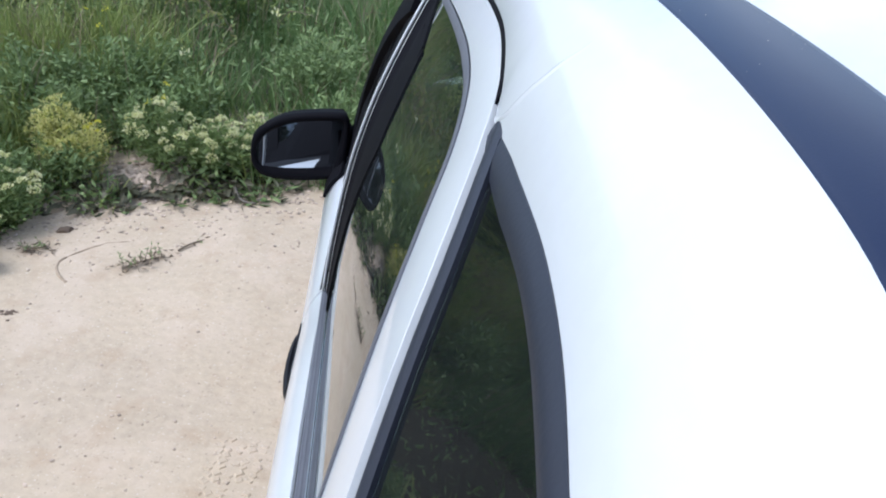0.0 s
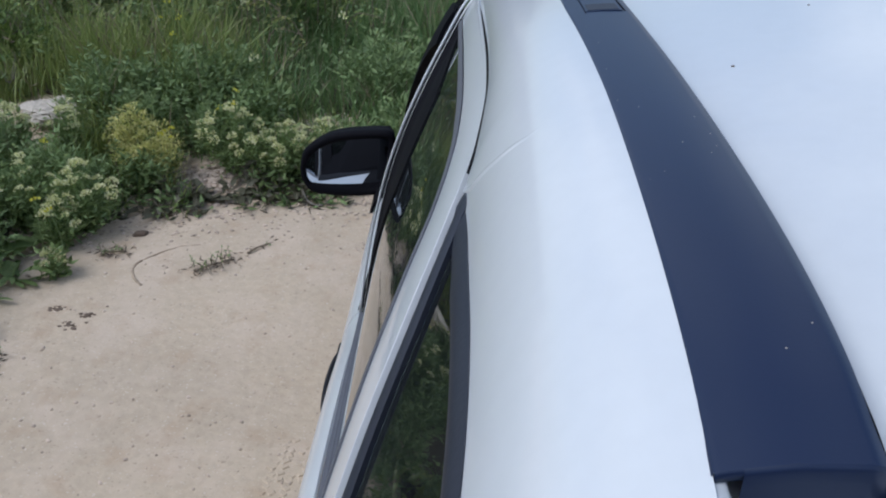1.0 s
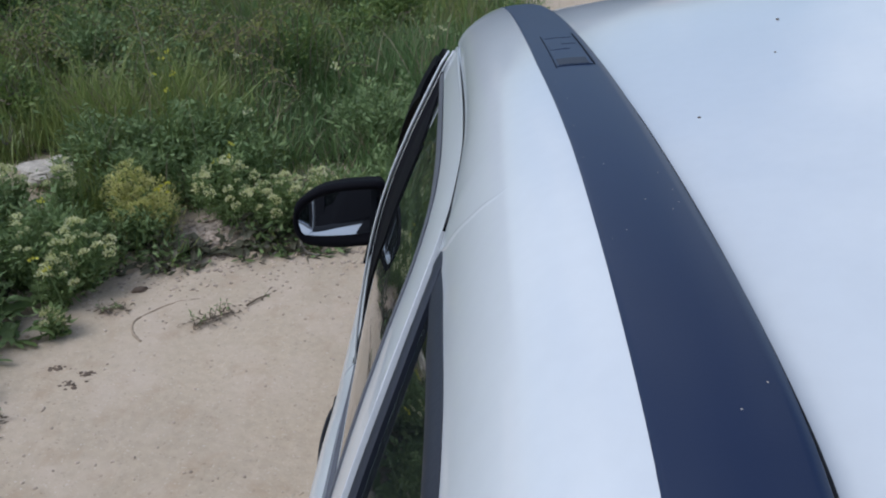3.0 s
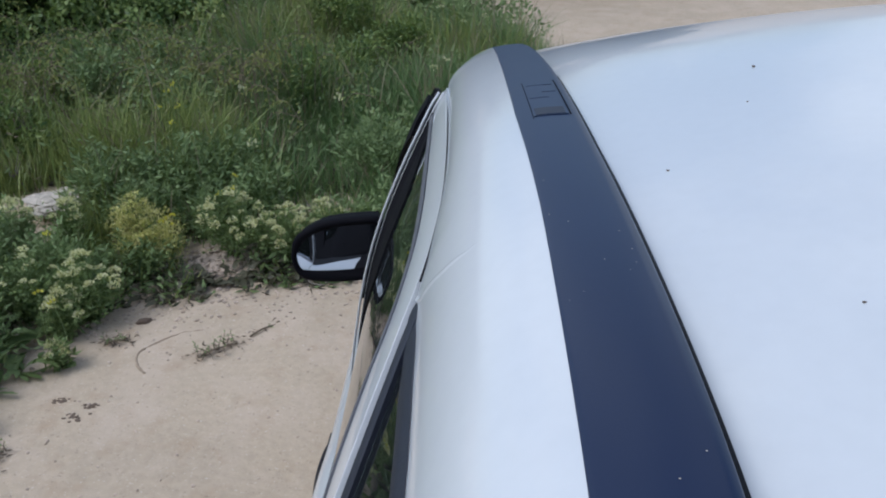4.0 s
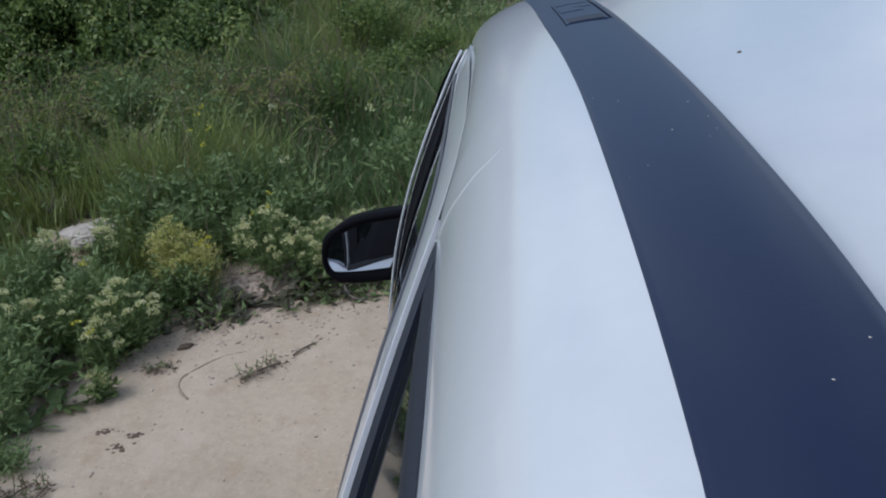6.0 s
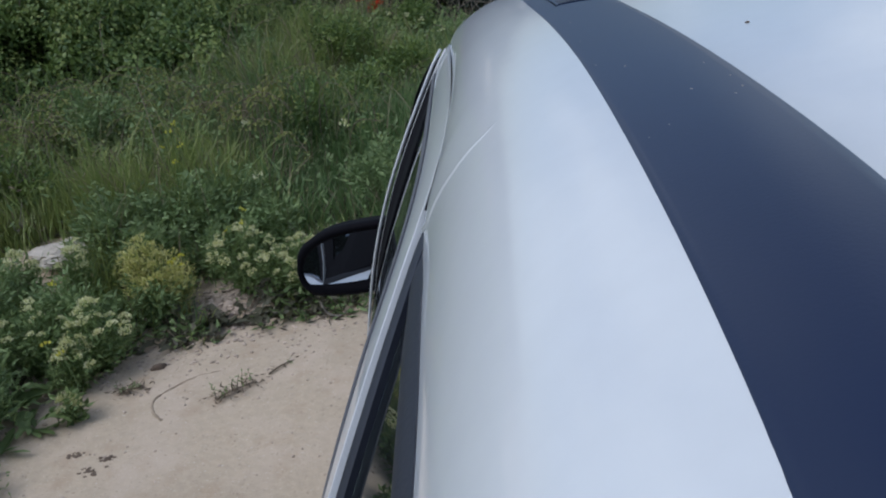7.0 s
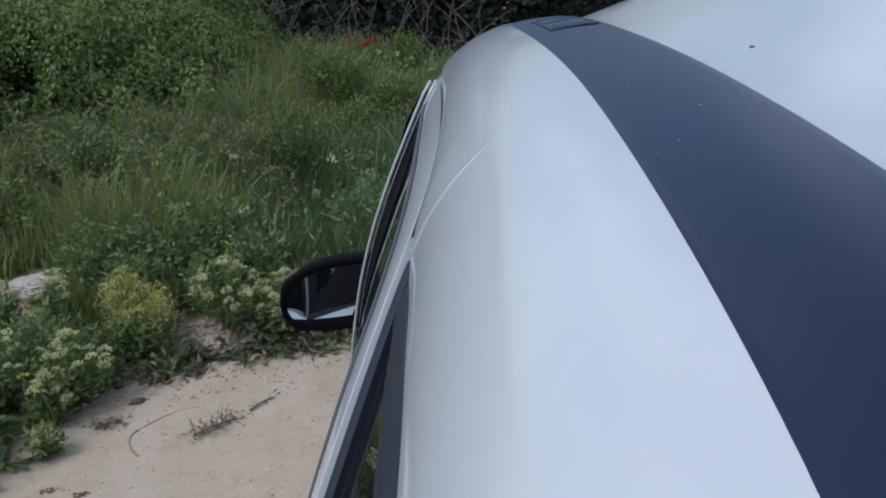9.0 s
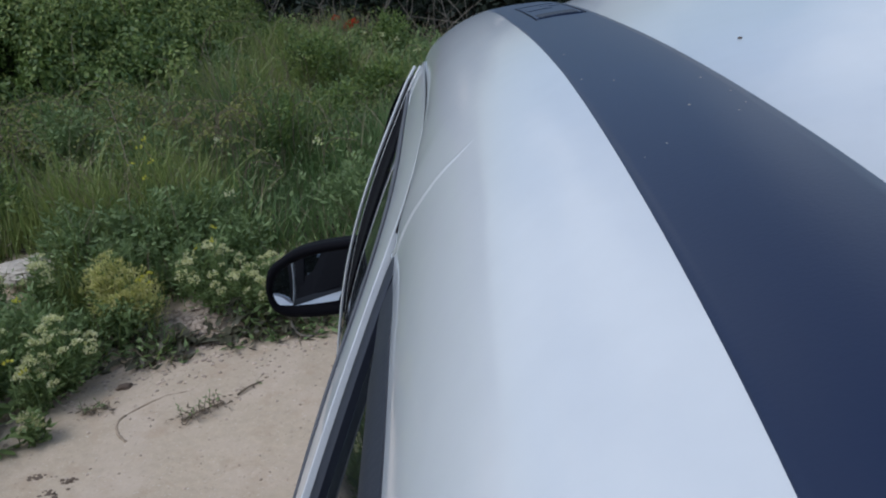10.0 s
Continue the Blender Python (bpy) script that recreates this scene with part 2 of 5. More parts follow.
def joined(pieces):
    verts, faces = [], []
    for v, f in pieces:
        o = len(verts)
        verts += list(v)
        faces += [tuple(i + o for i in q) for q in f]
    return verts, faces


# ---- ground ----
rng = np.random.default_rng(7)
edge_y = smooth_fn([(-2.1, 1.27), (-2.0, 1.47), (-1.88, 1.57), (-1.69, 1.53), (-1.52, 1.62), (-1.29, 1.66), (-1.0, 1.72), (-0.5, 1.95), (0.2, 2.6)])
edge_x = smooth_fn([(-9.0, -2.7), (-3.0, -2.5), (0.0, -2.3), (0.5, -2.16), (0.8, -2.16), (1.0, -2.2), (1.27, -2.1)])
right_x = smooth_fn([(1.7, 0.2), (4.0, 0.1), (5.4, -0.34), (6.5, -0.5), (8.0, -0.3), (9.0, 0.3)])


def inside_green(x, y):
    """How far inside the green bank a place lies, in metres; below 0 on the bare sand."""
    front = np.minimum(y - edge_y(np.clip(x, -2.1, 0.2)), right_x(np.clip(y, 1.7, 9.0)) - x)
    left = edge_x(np.clip(y, -9.0, 1.27)) - x
    return np.where(x < -2.1, np.where(y > 1.27, np.maximum(front, np.maximum(y - 1.27, left)), left), front)


def height(x, y):
    x, y = np.asarray(x, float), np.asarray(y, float)
    d = inside_green(x, y)
    bank = 0.10 * np.clip(d / 0.9, 0, 1) ** 1.3
    mound = 0.42 * np.exp(-(((x + 3.6) / 1.5) ** 2 + ((y - 5.4) / 1.7) ** 2))
    for bx, by, bh, br in ((-1.66, 1.84, 0.035, 0.13), (-1.25, 2.26, 0.02, 0.22), (-2.42, 2.22, 0.03, 0.2)):
        bank = bank + bh * np.exp(-((x - bx) ** 2 + (y - by) ** 2) / br ** 2)
    rough = 0.012 * np.sin(3.1 * x + 1.3 * y) * np.sin(2.3 * y - 0.7 * x) + 0.006 * np.sin(9 * x + 4 * y) * np.sin(8 * y - 3 * x)
    return bank + mound + rough * np.clip(1 - np.hypot(x, y + 0.6) / 40, 0, 1)


def axis(inner, outer, step, count):
    a = np.arange(-inner, inner + 1e-6, step)
    b = inner + (outer - inner) * np.linspace(0, 1, count + 1)[1:] ** 2.5
    return np.r_[-b[::-1], a, b]


gx, gy = axis(6.0, 900.0, 0.1, 24), axis(8.5, 900.0, 0.1, 24) + 1.5
GX, GY = np.meshgrid(gx, gy, indexing="ij")
ground_mesh = mesh_of("ground", np.stack([GX, GY, height(GX, GY)], -1).reshape(-1, 3), grid_faces(len(gx), len(gy)), SAND)
tagged(new("ground", ground_mesh), "pale sandy beige dirt track with fine gravel", "ground", kind="structure")

# ---- the car ----
CAR = (0.0, -0.6, 0.0)
car = tagged(empty("car", *CAR), "white five-door hatchback with dark roof strips, parked on sand", "car")

# the roof's edge along the strip: one long bow, then down to the tailgate
bow = [(1 - u) ** 3 * np.array((-0.258, 1.4376)) + 3 * u * (1 - u) ** 2 * np.array((-0.7873, 1.579)) + 3 * u * u * (1 - u) * np.array((-1.2915, 1.5986)) + u ** 3 * np.array((-1.3698, 1.5703)) for u in np.linspace(0, 1, 60)]
bow = np.array([(-2.4, 1.36), (-2.2, 1.405), (-1.9, 1.468), (-1.7, 1.508), (-1.52, 1.543), (-1.43, 1.5585)] + [tuple(p) for p in bow[::-1]] + [(-0.15, 1.408), (-0.05, 1.378)])
bow_fn = smooth_fn(bow)
fine_y = np.linspace(-2.4, -0.05, 471)
soft_z = bow_fn(fine_y)
for _ in range(6):
    soft_z[1:-1] = 0.25 * soft_z[:-2] + 0.5 * soft_z[1:-1] + 0.25 * soft_z[2:]
strip_rise = smooth_fn([(-1.45, 0.007), (-1.36, 0.0085), (-1.295, 0.0085), (-1.16, 0.006), (-0.974, 0.0045), (-0.758, 0.0045), (-0.53, 0.005), (-0.2, 0.006)])
side_line = smooth_fn([(0.7, 0.834), (0.85, 0.829), (0.95, 0.824), (1.05, 0.816), (1.16, 0.802), (1.262, 0.783), (1.339, 0.761), (1.4, 0.737), (1.451, 0.713), (1.495, 0.690), (1.506, 0.677), (1.52, 0.662), (1.56, 0.62)])


def roof_z(y):
    return np.interp(y, fine_y, soft_z)


roof_lift = smooth_fn([(-1.05, 0.0), (-0.98, 0.0), (-0.85, 0.0035), (-0.77, 0.0072), (-0.71, 0.0100), (-0.66, 0.0108), (-0.58, 0.0095), (-0.45, 0.005), (-0.3, 0.0), (-0.2, 0.0)])


def roof_at(x, y):
    """The roof between the joints runs flatter towards its front edge than the rail beside it."""
    return roof_z(y) + np.where(y > -0.98, roof_lift(y), 0.0) * 0.9 * np.clip((0.586 - np.abs(x)) / 0.06, 0, 1)


def nose_in(y):
    """The glasshouse draws in towards the windscreen."""
    return 0.013 * np.clip((np.asarray(y, float) + 0.47) / 0.45, 0, 1) ** 1.3


def side_x(y, z):
    return side_line(z + 0.6 * (1.578 - roof_z(y))) - nose_in(y)


belt = smooth_fn([(-1.95, 1.12), (-1.5, 1.112), (-1.1, 1.102), (-0.89, 1.086), (-0.79, 1.072), (-0.65, 1.046), (-0.47, 1.004), (-0.2, 0.985), (0.1, 0.97), (0.3, 0.955), (0.6, 0.925), (1.0, 0.86), (1.3, 0.74)])

# edges on the car's side, (distance from the middle, y, z): the rear door's window frame, the roof side's lower edge, the quarter window's seal
FRAME_OUT = [(0.682, -0.475, 1.449), (0.6815, -0.515, 1.456), (0.6806, -0.5945, 1.4675), (0.6796, -0.6812, 1.4789), (0.6788, -0.7681, 1.4903), (0.6785, -0.854, 1.5009), (0.6803, -0.9361, 1.5069), (0.6874, -1.0098, 1.5028),
             (0.7023, -1.0709, 1.4843), (0.7227, -1.122, 1.4489), (0.7459, -1.1674, 1.3995), (0.7692, -1.2126, 1.3382), (0.7910, -1.2567, 1.2731), (0.809, -1.2998, 1.2067), (0.818, -1.345, 1.13), (0.820, -1.36, 1.10)]
FRAME_IN = [(0.698, -0.515, 1.430), (0.6976, -0.5748, 1.439), (0.697, -0.6517, 1.4496), (0.6966, -0.73, 1.4605), (0.6963, -0.809, 1.4701), (0.6969, -0.8862, 1.4767), (0.7012, -0.9569, 1.4751), (0.7123, -1.0143, 1.4584),
            (0.73, -1.0572, 1.4265), (0.7505, -1.0928, 1.3785), (0.7717, -1.1265, 1.3181), (0.7925, -1.1605, 1.2532), (0.808, -1.1939, 1.1875), (0.817, -1.235, 1.10)]
ROOF_LOW = [(0.680, -0.43, 1.4395), (0.6794, -0.4876, 1.4495), (0.6788, -0.5734, 1.4641), (0.6775, -0.6599, 1.478), (0.6765, -0.7469, 1.4916), (0.6762, -0.8339, 1.5038), (0.6776, -0.9195, 1.5117), (0.6815, -0.98, 1.5122), (0.6875, -1.03, 1.504)]
QUARTER_OUT = [(0.6937, -1.056, 1.4945), (0.6921, -1.1071, 1.4966), (0.6905, -1.172, 1.5028), (0.6899, -1.2358, 1.5059), (0.6916, -1.2976, 1.5009), (0.6963, -1.3568, 1.4862), (0.702, -1.4165, 1.4681), (0.7095, -1.48, 1.443), (0.733, -1.56, 1.385), (0.765, -1.66, 1.29), (0.79, -1.74, 1.19)]
QUARTER_IN = [(0.7026, -1.0712, 1.4755), (0.6995, -1.1235, 1.4796), (0.6977, -1.1744, 1.4852), (0.697, -1.2231, 1.4898), (0.6974, -1.2701, 1.4875), (0.6995, -1.3154, 1.4788), (0.7027, -1.3604, 1.4668), (0.709, -1.41, 1.449), (0.733, -1.51, 1.38), (0.767, -1.62, 1.285), (0.792, -1.70, 1.19)]
FRONT_TOP = [(-0.435, 1.412), (-0.36, 1.396), (-0.26, 1.345), (-0.15, 1.255), (-0.05, 1.155), (0.03, 1.06), (0.08, 0.985)]


def on_side(yz, off, s):
    yz = np.asarray(yz, float)
    x = side_x(yz[..., 0], yz[..., 1]) + off
    return np.stack([s * x, yz[..., 0], yz[..., 1]], -1)


def ribbon(name, A, B, n, m, off, s, mat, parent, label="", thick=0.004, bulge=0.0):
    a, b = spline(A, n), spline(B, n)
    v = np.linspace(0, 1, m)[None, :, None]
    yz = a[:, None] * (1 - v) + b[:, None] * v
    if callable(off):
        off = off(np.linspace(0, 1, n)[:, None], v[..., 0])
    return grid(name, on_side(yz, off + bulge * np.sin(np.pi * v[..., 0]), s), mat, parent, label, thick)


def sheet(name, A, B, n, m, off, s, mat, parent, label="", thick=0.004, bulge=0.0):
    """Sheet between two edges of the car's side, moved outwards by off."""
    a, b = spline(A, n), spline(B, n)
    v = np.linspace(0, 1, m)[None, :, None]
    P = a[:, None] * (1 - v) + b[:, None] * v
    if callable(off):
        off = off(np.linspace(0, 1, n)[:, None], v[..., 0])
    P[..., 0] = s * (P[..., 0] + off + bulge * np.sin(np.pi * v[..., 0]))
    return grid(name, P, mat, parent, label, thick)


def moved(C, dx, dy, dz):
    return [(x + dx, y + dy, z + dz) for x, y, z in C]


def shifted(C, dy, dz):
    return [(y + dy, z + dz) for y, z in C]


def columns(ys, low, high, m):
    v = np.linspace(0, 1, m)
    return np.stack([np.stack([np.full(m, y), low(y) * (1 - v) + high(y) * v], -1) for y in ys])


def strip_wide(y):
    """The strip grows a little wider towards the tailgate and over the rear door."""
    return 0.0016 * float(np.clip((-1.05 - y) / 0.32, 0, 1)) + float(np.interp(y, [-1.1, -1.0, -0.9, -0.75, -0.6, -0.33], [0, 0.0012, 0.0030, 0.0032, 0.0028, 0.0005]))


def strip_in(y):
    return 0.004 * float(np.clip((-0.98 - y) / 0.36, 0, 1))


def strip_top(x, y):
    return float(roof_at(x, y)) + float(np.interp(x, [0.584, 0.588, 0.604, 0.613, 0.6226, 0.6246], [0.0062, 0.0070, 0.0058, 0.0040, 0.0020, 0.0012])) * float(strip_rise(y)) / 0.0062


def fn_of(C):
    return smooth_fn(sorted(C))


ARCHES = ((0.55, 0.34), (-1.95, 0.34))


def bottom(y):
    z = 0.24
    for c, r in ARCHES:
        if abs(y - c) < r:
            z = max(z, 0.3 + math.sqrt(r * r - (y - c) ** 2))
    return z


low_x = smooth_fn([(0.0, 0.80), (0.10, 0.832), (0.3, 0.853), (0.5, 0.86), (0.7, 0.859), (0.86, 0.853), (0.94, 0.844), (0.98, 0.832), (1.0, 0.818)])


def taper(y):
    return 1 - 0.32 * np.clip((y - 0.03) / 1.27, 0, 1) ** 1.15 - 0.12 * np.clip((-1.75 - y) / 0.8, 0, 1) ** 2


def low_point(y, z, s):
    zb = belt(y)
    f = np.clip((z - 0.24) / (zb - 0.24), 0, 1)
    return (s * (low_x(f) * taper(y) - nose_in(y) * (1 - np.clip((y - 0.1) / 0.3, 0, 1)) * f ** 6), y, z)


def lean(z):
    """The door edges run back a little below the belt."""
    return -0.13 * np.clip((1.0 - z) / 0.15, 0, 1)


def low_panel(name, y0, y1, n, s, parent, slope0=0, slope1=0):
    P = []
    for u in np.linspace(0, 1, n):
        yb = y0 + (y1 - y0) * u
        zb, z0 = float(belt(yb)), bottom(yb)
        f = 1 - np.linspace(0, 1, 26) ** 1.7
        row = []
        for k in f:
            z = z0 + (zb - z0) * k
            y = yb + float(lean(z)) * (slope0 * (1 - u) + slope1 * u)
            row.append(low_point(y, z, s))
        P.append(row)
    return grid(name, P, PAINT, parent, "", 0.003)


def side_of_car(s):
    # lower body, split at the door gaps
    low_panel("front_wing", 0.125, 1.3, 60, s, car)
    front_door = low_panel("front_door", -0.466, 0.12, 30, s, car, 1, 0)
    rear_door = low_panel("rear_door", -1.355, -0.472, 40, s, car, 0, 1)
    low_panel("rear_quarter", -2.55, -1.361, 60, s, car)
    # roof side between the windows and the strip
    e = spline([(0.668, -0.22, 1.352), (0.678, -0.33, 1.405)] + ROOF_LOW + QUARTER_OUT + [(0.80, -1.84, 1.12)], 190)
    whole = [q for q in ROOF_LOW + QUARTER_OUT if not -1.2 < q[1] < -0.95] + [(0.668, -0.22, 1.352), (0.678, -0.33, 1.405), (0.6845, -1.07, 1.5115), (0.6878, -1.15, 1.5095), (0.80, -1.84, 1.12)]
    base_z = smooth_fn(sorted((y, z) for x, y, z in whole))
    base_x = smooth_fn(sorted((y, x) for x, y, z in whole))
    v = np.linspace(0, 1, 15)
    P = []
    for x, y, z in e:
        zb, zt, x0 = float(base_z(y)), float(roof_z(y)), float(base_x(y))
        a, b, c = np.array((x0, zb)), np.array((0.671, zt - 0.014)), np.array((0.6242 + strip_wide(y), zt - 0.0004))
        if y > -0.42:
            b = np.array((min(0.671, x0 - 0.004), zt - 0.016))
        start = (z - zb) / (2 * (b[1] - a[1]))
        pull = x - (a + 2 * start * (b - a))[0]
        row = []
        for u in start + (1 - start) * v:
            q = (1 - u) ** 2 * a + 2 * u * (1 - u) * b + u * u * c
            row.append((s * (q[0] + pull * (1 - (u - start) / (1 - start)) ** 3), y, q[1]))
        P.append(row)
    side = grid("roof_side", P, PAINT, car, "", 0.003)
    # faint raised ridge above the window's corner, added to draw a bright streak
    skin = np.array(P)

    def skin_at(y, f):
        row = skin[int(np.argmin(np.abs(skin[:, 0, 1] - y)))]
        order = np.argsort(skin[:, 0, 1])
        k = f * (skin.shape[1] - 1)
        lo = min(int(k), skin.shape[1] - 2)
        col = skin[:, lo] * (1 - k + lo) + skin[:, lo + 1] * (k - lo)
        return np.array([np.interp(y, skin[order, 0, 1], col[order, c]) for c in (0, 1, 2)])

    P = []
    for f in np.linspace(0.0, 0.74, 26):
        yc = float(np.interp(f, [0.0, 0.1, 0.36, 0.57, 0.74], [-1.056, -1.076, -1.101, -1.113, -1.112]))
        wide = 0.0050 * (1 - 0.3 * f)
        proud = 0.0019 + 0.0006 * float(np.clip((0.74 - f) / 0.25, 0, 1))
        row = []
        for k in np.linspace(-1, 1, 7):
            q = skin_at(yc + wide * k, f)
            lift = 0.0012 + (proud - 0.0012) * (1 - k * k)
            row.append((q[0] + s * lift * (1 - 0.6 * f), q[1], q[2] + lift * 0.7 * f))
        P.append(row)
    grid("panel_joint", P, PAINT, side)
    # rear door window
    sheet("window_frame", moved(FRAME_OUT, 0.0016, 0, -0.0022), FRAME_IN, 110, 7, -0.0045, s, PAINT, rear_door, "white painted window frame", 0.009, 0.0012)
    rim = spline(moved(FRAME_OUT[1:12], 0.0014, 0.0, -0.0020), 90) * np.array((s, 1, 1))
    part("frame_rim", *tube_mesh(rim, 0.0018, 8, 0.35), PAINT, rear_door, "rolled edge of the window frame")
    sheet("frame_seal", moved(ROOF_LOW, 0.0004, 0, -0.0010), moved([q for q in FRAME_OUT if q[1] > -1.04] + [(0.6935, -1.04, 1.4955)], 0.0006, 0, -0.0016), 90, 5, 0.0, s, MATT_BLACK, rear_door, "black rubber door seal", 0.002)
    inner = spline(FRAME_IN, 60)
    g, h = np.interp(inner[:, 1], [-1.05, -0.98, -0.9], [0.0065, 0.0045, 0.001]), np.interp(inner[:, 1], [-1.05, -0.98, -0.9], [0.002, 0.004, 0.0065])
    wall = np.stack([inner[:, 0] + side_x(inner[:, 1] + g, inner[:, 2] - h) - side_x(inner[:, 1], inner[:, 2]), inner[:, 1] + g, inner[:, 2] - h], 1)
    sheet("glass_run", inner, wall, 110, 5, -0.0008, s, GREY_SEAL, rear_door, "grey rubber window channel", 0.004, 0.0006)
    leg = [(-0.485, 1.447), (-0.50, 1.39), (-0.507, 1.33), (-0.503, 1.25), (-0.492, 1.17), (-0.483, 1.083), (-0.476, 1.008)]
    # two thin bright beads down the front edge, black channel behind them
    for lift, r in ((0.0046, 0.0016), (-0.0008, 0.0013)):
        bead = [tuple(p) for p in on_side(spline(leg, 34), lift, s)]
        part("frame_leg", *tube_mesh(bead, r, 8), PAINT, rear_door, "thin white bead of the window frame")
    ribbon("leg_groove", shifted(leg[1:], 0.003, 0.02), shifted(leg[1:], -0.003, 0.02), 34, 3, -0.0045, s, MATT_BLACK, rear_door, "black groove", 0.008)
    c = spline(leg, 40)
    deep = np.interp(c[:, 1], [1.0, 1.1, 1.3, 1.45], [0.002, 0.0035, 0.0052, 0.0052])
    run = np.interp(c[:, 1], [1.0, 1.15, 1.3, 1.45], [0.06, 0.09, 0.16, 0.12])
    P = [[on_side((y - 0.003 - rr * u, z - 0.25 * rr * u * (z > 1.4)), -0.001 - dd * min(1.0, u / 0.15), s) for u in np.linspace(0, 1, 14)] for (y, z), dd, rr in list(zip(c, deep, run))[2:]]
    grid("front_channel", P, MATT_BLACK, rear_door, "black window channel", 0.002)
    top = fn_of([q[1:] for q in FRAME_IN])
    ys = np.linspace(-1.205, -0.487, 66)
    W = columns(ys, belt, top, 26)
    rise = W[..., 1] - belt(W[..., 0])
    sink = np.interp(rise, [0.0, 0.03, 0.12, 0.3], [0.0068, 0.0072, 0.008, 0.009])
    grid("window_glass", on_side(W, -sink, s), GLASS, rear_door, "dark tinted window glass", 0.004)
    bl = [(y, float(belt(y))) for y in np.linspace(-1.36, -0.475, 18)]
    bl = spline(bl, 50)
    ridge = [(0.0045, -0.020), (0.0058, -0.004), (0.0052, 0.001), (0.0036, 0.0018), (0.0028, 0.0013), (0.0020, 0.0020), (-0.0002, 0.0022), (-0.0010, 0.0016), (-0.0018, 0.0024), (-0.0034, 0.0024), (-0.0038, -0.002)]
    grid("belt_seal", [[on_side((y, z + h), o, s) for o, h in ridge] for y, z in bl], GREY_SEAL, rear_door, "grey rubber belt seal")
    grid("belt_lip", [[on_side((y, z + h), o, s) for o, h in ((-0.0030, 0.0022), (-0.0034, 0.0040), (-0.0042, 0.0046), (-0.0050, 0.0030))] for y, z in bl], CHROME, rear_door, "bright thin sealing lip")
    # fixed quarter window
    quarter = sheet("quarter_window_seal", QUARTER_OUT, QUARTER_IN, 110, 7, lambda u, v: -0.0005 - 0.004 * np.clip(1 - u / 0.12, 0, 1), s, RUBBER, car, "wide dark rubber window seal", 0.006, 0.0025)
    back = [(0.6945, -1.048, 1.493)] + FRAME_OUT[8:]
    sheet("pillar_seal", moved(back, -0.004, -0.002, 0.001), moved(back, -0.008, -0.015, 0.009), 60, 5, -0.001, s, RUBBER, quarter, "black rubber seal", 0.004, 0.002)
    sheet("quarter_glass", moved(QUARTER_IN, -0.003, 0.003, 0.002), moved(back, -0.0115, -0.013, 0.007), 60, 24, 0.0, s, GLASS, quarter, "dark tinted fixed window glass", 0.004)
    bq = [(y, float(belt(y))) for y in np.linspace(-1.84, -1.37, 12)]
    ribbon("belt_seal", shifted(bq, 0, 0.004), shifted(bq, 0, -0.022), 40, 5, 0.006, s, GREY_SEAL, quarter, "grey rubber belt seal", 0.006, 0.004)
    # front door window
    pillar_b = [(-0.446, 1.395), (-0.455, 1.36), (-0.458, 1.25), (-0.45, 1.13), (-0.44, 1.0)]
    ribbon("pillar_trim", shifted(pillar_b, 0.06, 0), shifted(pillar_b, -0.036, 0.008), 30, 5, -0.004, s, MATT_BLACK, front_door, "black pillar trim", 0.008)
    ribbon("window_frame", [(max(y - 0.05, -0.445), z - 0.035) for y, z in FRONT_TOP], [(y + 0.02 * k, z + 0.012 * k) for (y, z), k in zip(FRONT_TOP, (0, 0.3, 1, 1, 1, 1, 1))], 50, 7, 0.002, s, MATT_BLACK, front_door, "black window frame", 0.010, 0.002)
    f_top = fn_of(FRONT_TOP)
    ys = np.linspace(-0.45, 0.07, 40)
    grid("window_glass", on_side(columns(ys, belt, lambda y: max(float(f_top(y)), float(belt(y)) + 0.004), 20), -0.005, s), GLASS, front_door, "dark tinted window glass", 0.004)
    bf = [(y, float(belt(y))) for y in np.linspace(-0.462, 0.10, 12)]
    ribbon("belt_seal", shifted(bf, 0, 0.010), shifted(bf, 0, -0.022), 40, 5, 0.003, s, BLACK, front_door, "black rubber belt seal", 0.006, 0.003)
    ap = [(-0.41, 1.418), (-0.33, 1.396), (-0.22, 1.348), (-0.1, 1.255), (0.0, 1.155), (0.09, 1.05), (0.14, 0.975)]
    aq = [(-0.30, 1.395), (-0.24, 1.362), (-0.14, 1.30), (-0.03, 1.21), (0.07, 1.11), (0.15, 1.01), (0.19, 0.965)]
    ribbon("windscreen_pillar", ap, aq, 50, 6, 0.0, s, MATT_BLACK, car, "black windscreen pillar trim", 0.006, -0.004)
    # door handles
    for parent, yc in ((front_door, -0.548), (rear_door, -1.12)):
        zc = float(belt(yc)) - 0.085
        P = []
        for u in np.linspace(0, 1, 17):
            y = yc - 0.065 + 0.13 * u
            lift = 0.008 * (math.sin(math.pi * u) ** 0.5 if 0 < u < 1 else 0.0) + 0.002
            x0 = abs(low_point(y, zc, 1)[0]) + lift - 0.004
            P.append([(s * (x0 + 0.005 * math.cos(w)), y, zc + 0.011 * math.sin(w)) for w in np.linspace(0, 2 * math.pi, 11)])
        grid("door_handle", P, BLACK, parent, "black plastic door handle")
        # recess plate behind it
        P = [[(s * (abs(low_point(y, z, 1)[0]) + 0.0025), y, z) for z in np.linspace(zc - 0.028, zc + 0.028, 5)] for y in np.linspace(yc - 0.06, yc + 0.06, 7)]
        grid("handle_plate", P, BLACK, parent, "", 0.002)
    # roof strip
    ys = np.linspace(-1.372, -0.28, 110)
    z_roof = float(roof_z(-1.372))
